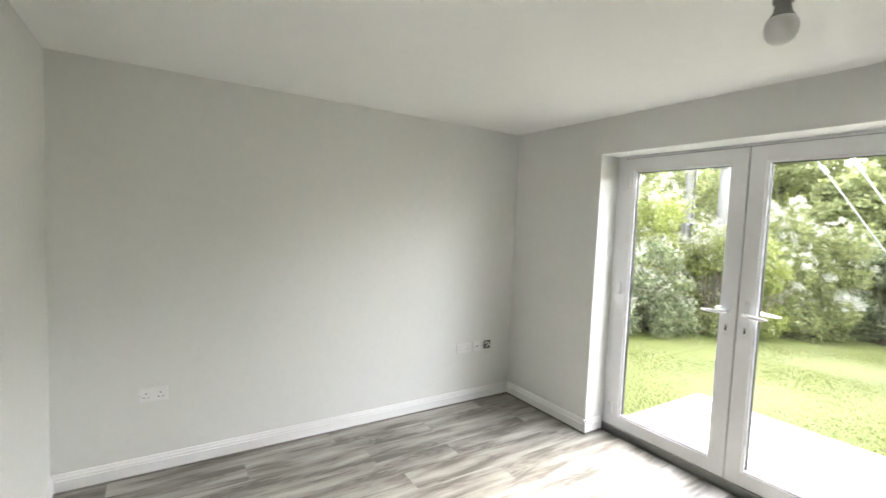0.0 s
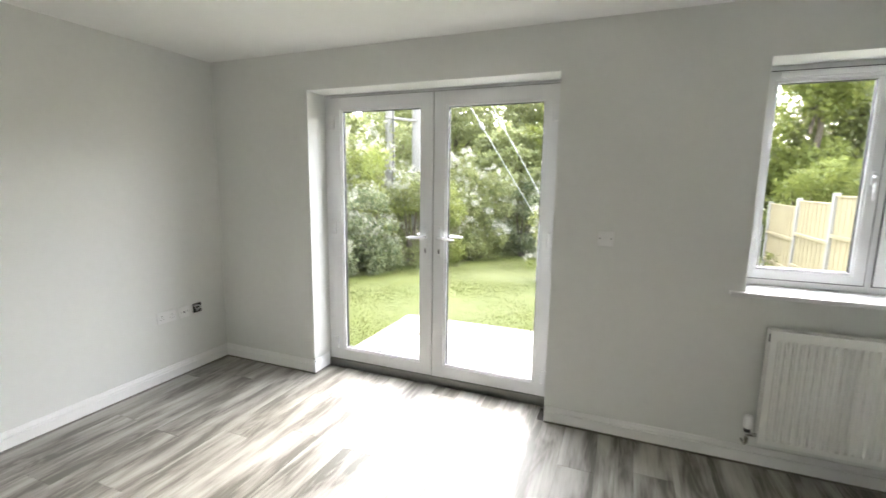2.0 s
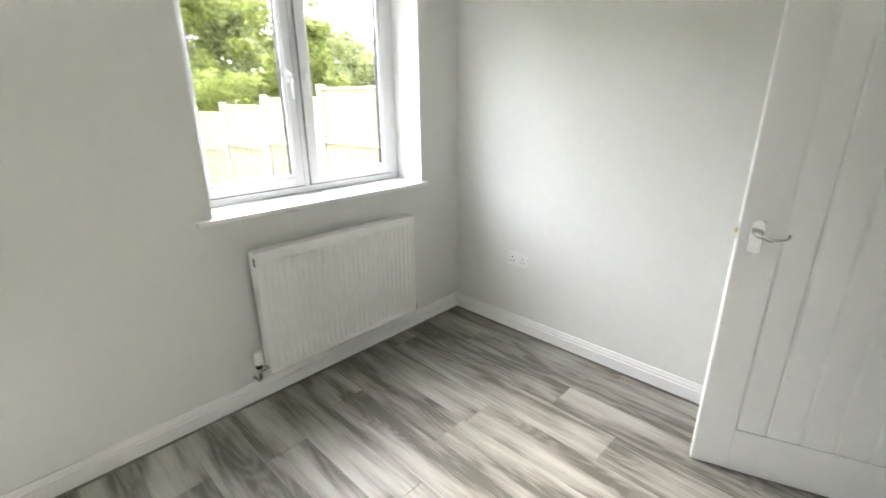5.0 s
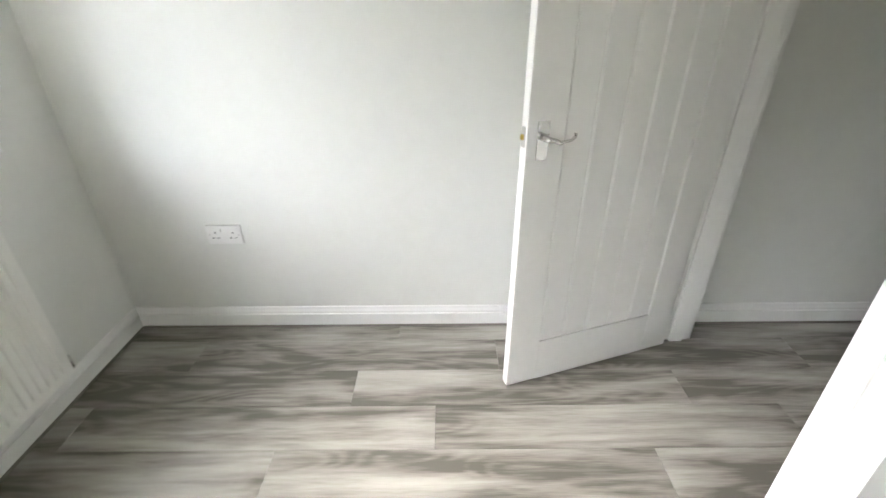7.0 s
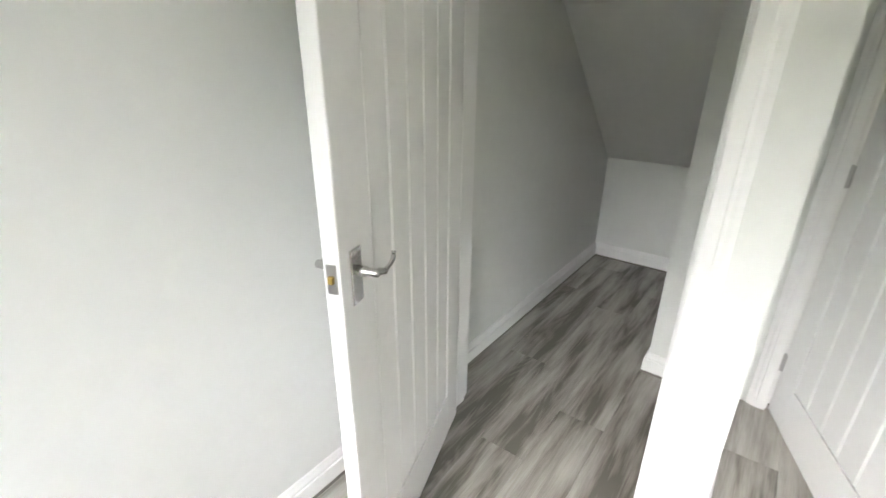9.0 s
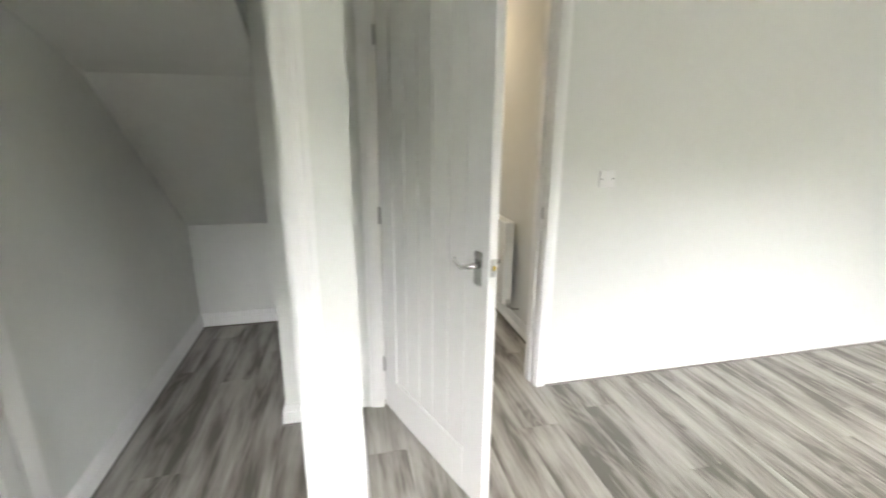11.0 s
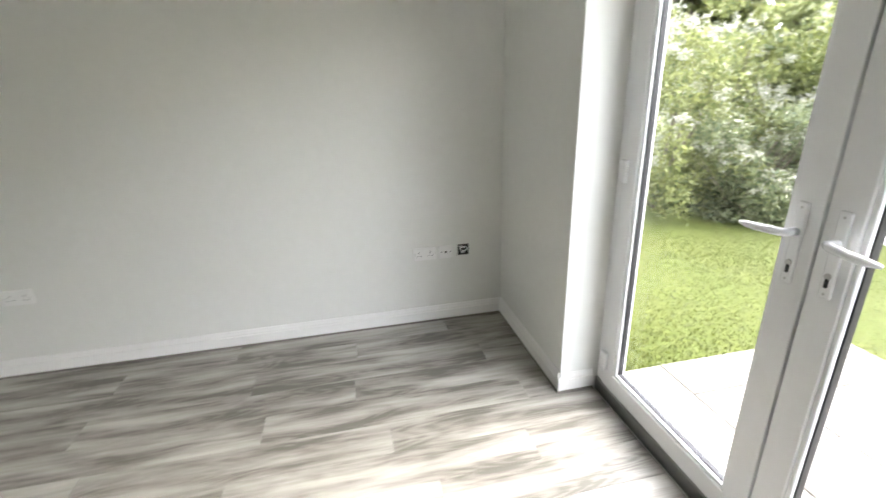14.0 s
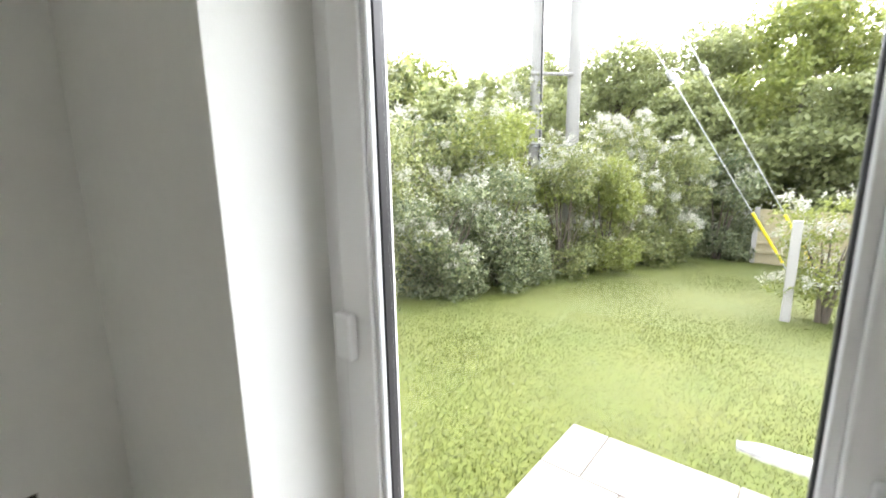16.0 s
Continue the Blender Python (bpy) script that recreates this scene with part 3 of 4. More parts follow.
add_box(bm, (WX0 + 0.001, -0.004, WZ0 + 0.0005), (WX1 - 0.001, WY + 0.01, WZ0 + 0.0178))
structure("sill_window", bm, GLOSS, "white painted window board")
structure("trim_reveal", box((WX0, -0.001, WZ1 - 0.003), (WX1, WY, WZ1 + 0.0005)), CEIL, "white painted head of the window reveal")
structure("trim_reveal", box((WX0 - 0.0005, -0.001, WZ0 + 0.018), (WX0 + 0.003, WY, WZ1 - 0.003)), CEIL, "white painted side of the window reveal")
structure("trim_reveal", box((WX1 - 0.003, -0.001, WZ0 + 0.018), (WX1 + 0.0005, WY, WZ1 - 0.003)), CEIL, "white painted side of the window reveal")


# ---- radiators ----
def radiator(m, wid, hgt, label):
    """A double-panel steel radiator: x along the wall, front at -y, foot of the panel at z = 0, wall at y = 0.115."""
    r = holder("radiator", m, label, "radiator")
    # pressed front with upright flutes
    bm = bmesh.new()
    n = int(round(wid / 0.0333))
    step = (wid - 0.05) / n
    x = 0.025
    prof = [(0.0, 0.0)]
    for i in range(n):
        a = x + i * step
        prof += [(a + step * 0.10, 0.0), (a + step * 0.28, 0.0075), (a + step * 0.52, 0.0075), (a + step * 0.70, 0.0)]
    prof += [(wid, 0.0)]
    zs = [(0.0, 0.0), (0.022, 0.0), (0.034, 1.0), (hgt - 0.055, 1.0), (hgt - 0.042, 0.0), (hgt - 0.004, 0.0), (hgt, -0.4)]
    grid = [[bm.verts.new((px, (py * f if f > 0 else -f * 0.01), z)) for px, py in prof] for z, f in zs]
    for a, b in zip(grid, grid[1:]):
        for i in range(len(prof) - 1):
            bm.faces.new((a[i], a[i + 1], b[i + 1], b[i]))
    part("front_panel", bm, RAD, r, "white fluted steel panel", smooth=False)
    part("back_panel", box((0.0, 0.062, 0.0), (wid, 0.070, hgt), 0.002), RAD, r)
    for a in (0.0, wid - 0.002):
        part("side_cover", boxes(((a, 0.001, 0.0), (a + 0.002, 0.066, hgt - 0.002))), RAD, r)
    g = boxes(((0.003, 0.003, hgt - 0.006), (wid - 0.003, 0.010, hgt)), ((0.003, 0.056, hgt - 0.006), (wid - 0.003, 0.063, hgt)))
    k = int(wid / 0.012)
    for i in range(k):
        a = 0.006 + i * (wid - 0.016) / (k - 1)
        add_box(g, (a, 0.009, hgt - 0.006), (a + 0.005, 0.057, hgt - 0.003))
    part("top_grille", g, RAD, r, "white slotted top grille")
    part("air_vent", box((-0.0015, 0.010, hgt - 0.062), (0.0015, 0.026, hgt - 0.022), 0.001), SLOT, r, "dark vent opening in the side")
    # convector fins between the panels
    part("convector", boxes(*[((0.03 + i * 0.033, 0.008, 0.03), (0.032 + i * 0.033, 0.060, hgt - 0.04)) for i in range(int((wid - 0.06) / 0.033))]), RAD, r)
    for a in (0.12, wid - 0.14):
        part("bracket", box((a, 0.070, 0.05), (a + 0.03, 0.115, hgt - 0.08)), RAD, r)
    # thermostatic valve and lockshield
    v = part("valve", tube([(-0.002, 0.035, 0.025), (-0.045, 0.035, 0.025)], 0.011, 12), CHROME, r, "chrome valve body", smooth=True)
    part("valve_tail", tube([(-0.042, 0.035, 0.04), (-0.042, 0.035, -0.02), (-0.042, 0.06, -0.045), (-0.042, 0.117, -0.05)], [0.011, 0.0095, 0.008, 0.008], 12), CHROME, v, smooth=True)
    part("valve_head", lathe([(0.017, 0), (0.021, 0.008), (0.021, 0.05), (0.018, 0.066), (0.010, 0.070)], 20, pose(-0.042, 0.035, 0.058)), PLASTIC, v, "white thermostatic head", smooth=True)
    part("valve_collar", lathe([(0.014, 0), (0.015, 0.006), (0.015, 0.02), (0.012, 0.022)], 16, pose(-0.042, 0.035, 0.037)), SLOT, v)
    s = part("lockshield", tube([(wid + 0.002, 0.035, 0.025), (wid + 0.03, 0.035, 0.025)], 0.009, 12), CHROME, r, "chrome lockshield valve", smooth=True)
    part("valve_tail", tube([(wid + 0.028, 0.035, 0.045), (wid + 0.028, 0.035, -0.005), (wid + 0.028, 0.07, -0.03), (wid + 0.028, 0.117, -0.033)], [0.008, 0.009, 0.008, 0.008], 12), CHROME, s, smooth=True)
    return r


radiator(pose(3.738, -0.115, 0.183), 0.927, 0.597, "white fluted double-panel radiator hung under the window")
radiator(pose(HALLX + 0.115, -5.12, 0.20, 0, 0, 90), 1.20, 0.58, "white fluted radiator on the hall wall")


# ---- sockets and switches: local x along the wall, y out of the wall, z up, from the plate's middle ----
def plate(parent, hw, hh=0.043, d=0.009):
    return part("faceplate", box((-hw, 0, -hh), (hw, d, hh), 0.003, 2), PLASTIC, parent)


def double_socket(m, label):
    s = holder("double_socket", m, label, "socket", "wall sockets")
    plate(s, 0.073)
    for a in (-0.037, 0.037):
        part("rocker", box((a - 0.022 - 0.006, 0.0085, 0.012), (a - 0.022 + 0.006, 0.0125, 0.032), 0.0015), PLASTIC, s)
        for dx, dz, w, hh in ((0, 0.010, 0.002, 0.0045), (-0.011, -0.014, 0.0038, 0.0022), (0.011, -0.014, 0.0038, 0.0022)):
            part("pin_slot", box((a + dx - w, 0.0086, dz - hh), (a + dx + w, 0.0096, dz + hh)), SLOT, s)
    for a in (-0.062, 0.062):
        part("screw", lathe([(0.0028, 0), (0.0024, 0.0008), (0.001, 0.001)], 10, pose(a, 0.0088, 0.0, -90)), STEEL, s)
    return s


def single_plate(m, label, kind_):
    s = holder(kind_, m, label, kind_.replace("_", " "))
    plate(s, 0.043)
    for a in (-0.030, 0.030):
        part("screw", lathe([(0.0038, 0), (0.003, 0.0008), (0.001, 0.001)], 10, pose(a, 0.0088, 0.0, -90)), SLOT, s)
    if kind_ == "light_switch":
        part("rocker", box((-0.009, 0.0085, -0.015), (0.009, 0.014, 0.015), 0.002), PLASTIC, s)
    elif kind_ == "aerial_socket":
        part("aerial_pin", lathe([(0.0065, 0), (0.0065, 0.004), (0.003, 0.0042)], 14, pose(0, 0.0088, 0, -90)), SLOT, s)
    else:
        part("fuse_carrier", box((-0.012, 0.0085, -0.008), (0.012, 0.011, 0.008), 0.001), PLASTIC, s)
        part("rocker", box((0.010, 0.0085, 0.014), (0.022, 0.0125, 0.030), 0.0015), PLASTIC, s)
    return s


LEFT = lambda y, z: pose(0, y, z, 0, 0, -90)
double_socket(LEFT(-2.753, 0.475), "white plastic double socket low on the wall")
double_socket(LEFT(-0.516, 0.480), "white plastic double socket beside the aerial plate")
single_plate(LEFT(-0.379, 0.480), "white plastic aerial plate between socket and open box", "aerial_socket")
double_socket(pose(W, -0.506, 0.478, 0, 0, 90), "white plastic double socket low on the wall")
single_plate(pose(2.942, 0, 1.173, 0, 0, 180), "white plastic fused switch plate beside the garden door", "fused_switch")
single_plate(pose(2.822, YB, 1.143), "white plastic light switch on the wall", "light_switch")
single_plate(pose(HALLX, -5.36, 1.17, 0, 0, -90), "white plastic light switch on the hall wall", "light_switch")
bb = holder("open_back_box", LEFT(-0.262, 0.483), "open metal back box with coiled cable", "back box")
bm = bmesh.new()
for lo, hi in (((-0.037, -0.0, -0.037), (-0.0345, 0.0022, 0.037)), ((0.0345, -0.0, -0.037), (0.037, 0.0022, 0.037)), ((-0.0345, 0, -0.037), (0.0345, 0.0022, -0.0345)), ((-0.0345, 0, 0.0345), (0.0345, 0.0022, 0.037))):
    add_box(bm, lo, hi)
part("rim", bm, GALV, bb)
part("box_back", box((-0.0345, 0.0005, -0.0345), (0.0345, 0.0012, 0.0345)), SLOT, bb)
for k, (a, c) in enumerate(((-0.020, 0.018), (0.006, 0.024), (-0.008, -0.016))):
    part("bent_tab", box((a, 0.0014, c - 0.007), (a + 0.024, 0.004 + 0.001 * k, c + 0.004), 0.001), STEEL, bb, "bright bent metal tab")
loop = [(0.022 * math.cos(a * 0.5), 0.004 + 0.0004 * a, 0.006 + 0.013 * math.sin(a * 0.5)) for a in range(24)]
part("cable_coil", tube(loop, 0.0028, 8), PLASTIC, bb, "white coiled cable", smooth=True)

# pendant with a bare bulb
BX, BY = 2.587, -1.545
pl = holder("pendant_lamp", pose(BX, BY, H + 0.0), "white pendant lampholder with an unlit frosted bulb", "lamp")
part("ceiling_rose", lathe([(0.045, 0), (0.044, -0.012), (0.030, -0.022), (0.008, -0.026)], 24), PLASTIC, pl, smooth=True)
part("flex", tube([(0, 0, -0.02), (0.001, 0, -0.15), (0, 0, -0.200)], 0.0032, 8), PLASTIC, pl)
part("lampholder", lathe([(0.008, -0.180), (0.016, -0.188), (0.0185, -0.205), (0.0195, -0.223), (0.0205, -0.226), (0.0205, -0.266), (0.018, -0.268)], 24), GREYBASE, pl, "grey shaded lampholder", smooth=True)
bulb = part("bulb", lathe([(0.026, -0.3005), (0.0315, -0.309), (0.0335, -0.321), (0.0320, -0.335), (0.026, -0.347), (0.016, -0.355), (0.002, -0.358)], 28), BULB, pl, "unlit frosted bulb", smooth=True)
part("bulb_base", lathe([(0.0145, -0.267), (0.0155, -0.276), (0.0165, -0.277), (0.0170, -0.284), (0.0215, -0.294), (0.0262, -0.3003), (0.024, -0.302)], 28), GREYBASE, bulb, "grey ribbed bulb base", smooth=True)

# ---- hall ----
fd = holder("door_front", pose(3.0, HALLY - 0.12, 0), "white front door with a tall glazed light", "door", kind="structure")
part("frame", pvc_rect(0, 0.95, 0, 2.12, 0.05, 0, 0.07), UPVC, fd)
part("leaf", pvc_rect(0.05, 0.90, 0.03, 2.07, 0.09, 0.01, 0.06), UPVC, fd)
pane = part("pane", box((0.13, 0.03, 0.11), (0.82, 0.034, 1.99)), GLASS, fd, "clear glass pane")
pane.visible_shadow = False
part("rail", box((0.13, 0.015, 0.30), (0.82, 0.055, 0.36), 0.003), UPVC, fd)
tagged(part("door_mat", box((3.02, -7.75, 0.0), (3.95, -6.05, 0.012), 0.003), MAT), "charcoal ribbed door mat on the hall floor", "door mat")
for a, b in ((-5.80, -5.73), (-6.69, -6.62)):
    structure("trim_architrave", box((HALLX, a, 0), (HALLX + 0.017, b, 2.12), 0.004), GLOSS, "white architrave of the hall side door")
structure("trim_architrave", box((HALLX, -6.62, 2.05), (HALLX + 0.017, -5.80, 2.12), 0.004), GLOSS, "white architrave of the hall side door")
structure("trim_lining", boxes(((HALLX - T, -5.805, 0), (HALLX, -5.775, 2.05)), ((HALLX - T, -6.645, 0), (HALLX, -6.615, 2.05))), GLOSS, "white door lining")
for i, (x, y) in enumerate(((3.45, -4.6), (3.45, -6.6))):
    dl = holder("hall_downlight", pose(x, y, H), "white recessed downlight, lit, in the hall ceiling", "lamp", "hall downlights")
    part("bezel", lathe([(0.045, 0), (0.044, -0.004), (0.032, -0.006), (0.030, -0.001)], 24), PLASTIC, dl)
    part("lens", lathe([(0.029, -0.001), (0.029, -0.003), (0.002, -0.0035)], 20), LAMPON, dl, "lit warm lens")
    ld = bpy.data.lights.new("hall_downlight_beam", 'AREA')
    ld.shape, ld.size, ld.energy, ld.color = 'DISK', 0.06, 0.25, (1.0, 0.78, 0.5)
    lo = new("hall_downlight_beam", ld)
    lo.matrix_world = pose(x, y, H - 0.008)

# ---- garden ----
def ground_z(x, y):
    if y > 2.1:
        return -0.165 - 0.08 * (min(y, 16) - 2.1)
    if y < HALLY:
        return -0.12
    return -0.165


bm = bmesh.new()
gx = [-400, -60, -12, -8] + [-6 + i for i in range(0, 16)] + [14, 20, 60, 400]
gy = [-400, -80, -20, -12] + [-10 + i * 1.0 for i in range(0, 27)] + [20, 40, 120, 500]
gv = [[bm.verts.new((x, y, ground_z(x, y))) for x in gx] for y in gy]
for a, b in zip(gv, gv[1:]):
    for i in range(len(gx) - 1):
        bm.faces.new((a[i], a[i + 1], b[i + 1], b[i]))
structure("ground", bm, LAWN, "grassed garden soil sloping away from the house")
structure("road", box((-30, -40, -0.2), (30, -10.5, -0.10)), TARMAC, "grey tarmac drive before the house")

# lawn blades
rng = np.random.default_rng(5)
N = 330000
px = rng.uniform(-2.2, 6.6, N)
py = 0.4 + (rng.uniform(0, 1, N) ** 1.5) * 11.4
keep = ~((px > 0.66) & (px < 4.3) & (py < 2.07))
px, py = px[keep], py[keep]
N = len(px)
pz = np.where(py > 2.1, -0.165 - 0.08 * (py - 2.1), -0.165)
ang = rng.uniform(0, math.tau, N)
hh = rng.uniform(0.010, 0.026, N) * (0.75 + 0.5 * np.sin(px * 2.1) * np.sin(py * 1.7))
wd = rng.uniform(0.002, 0.0042, N)
lean = rng.uniform(0.005, 0.04, N)
v = np.zeros((N, 3, 3))
v[:, 0] = np.stack([px - np.cos(ang) * wd, py - np.sin(ang) * wd, pz], 1)
v[:, 1] = np.stack([px + np.cos(ang) * wd, py + np.sin(ang) * wd, pz], 1)
v[:, 2] = np.stack([px + np.sin(ang) * lean, py - np.cos(ang) * lean, pz + hh], 1)
me = bpy.data.meshes.new("grass")
me.from_pydata(v.reshape(-1, 3).tolist(), [], np.arange(N * 3).reshape(-1, 3).tolist())
me.materials.append(BLADE)
tagged(new("grass", me), "bright green mown lawn with thin patches", "grass", kind="stuff")


# shrubs and trees
def foliage(name, blobs, n, size, material, parent, seed, label="", shell=0.55):
    """Leaves scattered through blobs (x, y, z, rx, ry, rz), thicker towards the outside, with an uneven outline."""
    r = np.random.default_rng(seed)
    vol = np.array([b[3] * b[4] * b[5] for b in blobs]) ** 0.67
    idx = r.choice(len(blobs), n, p=vol / vol.sum())
    d = r.normal(size=(n, 3)); d /= np.linalg.norm(d, axis=1)[:, None]
    rad = shell + (1 - shell) * r.uniform(0, 1, n) ** 0.6
    lump = 1 + 0.22 * np.sin(d[:, 0] * 7 + idx * 1.7) * np.sin(d[:, 1] * 6 + idx) + 0.16 * np.sin(d[:, 2] * 11 + idx * 2.3)
    b = np.array(blobs)[idx]
    c = b[:, :3] + d * b[:, 3:] * (rad * lump)[:, None]
    a1 = r.normal(size=(n, 3)) + d * 0.3; a1 /= np.linalg.norm(a1, axis=1)[:, None]
    a2 = np.cross(a1, d + r.normal(size=(n, 3)) * 0.7); a2 /= np.linalg.norm(a2, axis=1)[:, None] + 1e-9
    s = size * r.uniform(0.55, 1.35, n)[:, None]
    q = np.stack([c - a1 * s, c + a2 * s * 0.5 + a1 * s * 0.1, c + a1 * s, c - a2 * s * 0.5 + a1 * s * 0.1], 1)
    me = bpy.data.meshes.new(name)
    me.from_pydata(q.reshape(-1, 3).tolist(), [], np.arange(n * 4).reshape(-1, 4).tolist())
    me.materials.append(material)
    ob = new(name, me)
    ob.parent = parent
    if label:
        tagged(ob, label)
    return ob


def stems(parent, x, y, z, hgt, spread, count, rad, material, seed, name="stem"):
    r = random.Random(seed)
    for i in range(count):
        a = r.uniform(0, math.tau)
        dx, dy = math.cos(a) * spread * r.uniform(0.3, 1), math.sin(a) * spread * r.uniform(0.3, 1)
        pts = [(x + dx * 0.15, y + dy * 0.15, z - 0.05), (x + dx * 0.35 + r.uniform(-.05, .05), y + dy * 0.4, z + hgt * 0.35), (x + dx * 0.7, y + dy * 0.7 + r.uniform(-.1, .1), z + hgt * 0.7), (x + dx, y + dy, z + hgt * r.uniform(0.85, 1.05))]
        part(name, tube(pts, [rad, rad * 0.8, rad * 0.5, rad * 0.15], 6), material, parent)


def shrub(name, x, y, rx, ry, hgt, leaves, size, material, seed, label, blossom=0, twigs=0):
    r = random.Random(seed)
    z = ground_z(x, y)
    s = tagged(new(name), label, "shrub", "garden hedge")
    blobs = []
    for i in range(30):
        f = r.uniform(0.14, 0.97) if i > 9 else r.uniform(0.06, 0.30)
        blobs.append((x + r.uniform(-0.65, 0.65) * rx, y + r.uniform(-0.65, 0.65) * ry, z + hgt * f, rx * r.uniform(0.16, 0.42), ry * r.uniform(0.16, 0.42), hgt * r.uniform(0.06, 0.17)))
    foliage("leaves", blobs, int(leaves * 3.0), size * 0.70, material, s, seed)
    if blossom:
        top = [(bx, by, bz + 0.05 * hgt, ax * 0.98, ay * 0.98, az) for bx, by, bz, ax, ay, az in blobs if bz > z + hgt * 0.22] or blobs
        # blossom sits in sprays
        rr = np.random.default_rng(seed + 50)
        sprays = []
        for i in range(170):
            b = top[int(rr.integers(len(top)))]
            d = rr.normal(size=3); d[2] = abs(d[2]); d /= np.linalg.norm(d)
            sprays.append((b[0] + d[0] * b[3], b[1] + d[1] * b[4], b[2] + d[2] * b[5], *(rr.uniform(0.03, 0.11, 3))))
        foliage("blossom", sprays, int(blossom * 3.4), 0.017, BLOSSOM, s, seed + 9, "sprays of small white flowers", 0.2)
    stems(s, x, y, z, hgt * 0.75, min(rx, ry) * 0.7, 6, 0.028, BARK, seed)
    if twigs:
        stems(s, x, y, z + 0.1, hgt * 0.6, rx * 1.1, twigs, 0.007, TWIG, seed + 3, "dry_twig")
    return s


HAW = "hawthorn shrub with white blossom in the hedge"
BRA = "dark green bramble shrub low in the hedge"
LIM = "bright green leafy shrub in the hedge"
shrub("hawthorn_shrub", -2.9, 3.3, 1.2, 1.0, 2.3, 5200, 0.045, LEAF_HAW, 11, HAW, 2600)
shrub("bramble_shrub", -2.25, 4.2, 0.95, 0.9, 1.55, 5200, 0.040, LEAF_DARK, 12, BRA, 700, 8)
shrub("bramble_shrub", -2.05, 5.3, 0.95, 0.9, 1.75, 5200, 0.042, LEAF_DARK, 13, BRA, 500, 10)
shrub("lime_green_shrub", -2.6, 6.2, 1.2, 1.0, 2.7, 5200, 0.050, LEAF_LIME, 14, LIM, 900)
shrub("hawthorn_shrub", -1.7, 7.0, 1.0, 0.9, 2.3, 5600, 0.045, LEAF_HAW, 15, HAW, 1800, 8)
shrub("lime_green_shrub", -1.25, 7.9, 0.9, 0.8, 2.0, 4600, 0.045, LEAF_LIME, 16, LIM, 300, 12)
shrub("hawthorn_shrub", -1.5, 9.2, 1.2, 1.1, 2.9, 6200, 0.050, LEAF_HAW, 17, HAW, 4200, 14)
shrub("hawthorn_shrub", -0.9, 10.2, 1.0, 1.0, 2.5, 5600, 0.050, LEAF_HAW, 18, HAW, 3600, 8)
shrub("hawthorn_shrub", -3.6, 5.0, 1.2, 1.1, 3.2, 5200, 0.055, LEAF_HAW, 19, HAW, 2400)
shrub("hawthorn_shrub", -3.4, 8.0, 1.3, 1.2, 3.6, 6000, 0.055, LEAF_HAW, 20, HAW, 3600)
shrub("bramble_shrub", 0.0, 11.7, 0.9, 0.8, 2.4, 4600, 0.055, LEAF_DARK, 21, BRA, 500)
shrub("sapling_shrub", 1.88, 6.4, 0.7, 0.45, 1.45, 1700, 0.035, LEAF_LIME, 22, "thin flowering sapling beside the white post", 1100)
shrub("lime_green_shrub", 5.4, 12.6, 1.5, 1.0, 3.0, 5000, 0.06, LEAF_LIME, 24, LIM)
shrub("lime_green_shrub", 7.6, 11.0, 1.2, 1.3, 2.9, 5000, 0.06, LEAF_LIME, 25, LIM)


def tree(x, y, hgt, spread, leaves, size, material, seed, label):
    r = random.Random(seed)
    z = ground_z(x, y)
    t = tagged(new("tree"), label, "tree", "trees behind the garden")
    part("trunk", tube([(x, y, z - 0.1), (x + r.uniform(-.1, .1), y, z + hgt * 0.3), (x + r.uniform(-.3, .3), y, z + hgt * 0.6), (x, y, z + hgt * 0.9)], [0.05 * hgt * 0.45, 0.017 * hgt, 0.011 * hgt, 0.003 * hgt], 9), BARK, t)
    blobs = []
    for i in range(44):
        a, f = r.uniform(0, math.tau), r.uniform(0.08, 0.95)
        k = spread * (0.95 if f < 0.7 else 0.6) * r.uniform(0.2, 1.0)
        b = (x + math.cos(a) * k, y + math.sin(a) * k, z + hgt * f, spread * r.uniform(0.14, 0.36), spread * r.uniform(0.14, 0.36), hgt * r.uniform(0.05, 0.12))
        blobs.append(b)
        if i < 9:
            part("limb", tube([(x, y, z + hgt * max(0.15, f - 0.25)), ((x + b[0]) / 2, (y + b[1]) / 2, z + hgt * (f - 0.08)), b[:3]], [0.008 * hgt, 0.006 * hgt, 0.002 * hgt], 6), BARK, t)
    foliage("crown", blobs, leaves, size, material, t, seed)
    return t


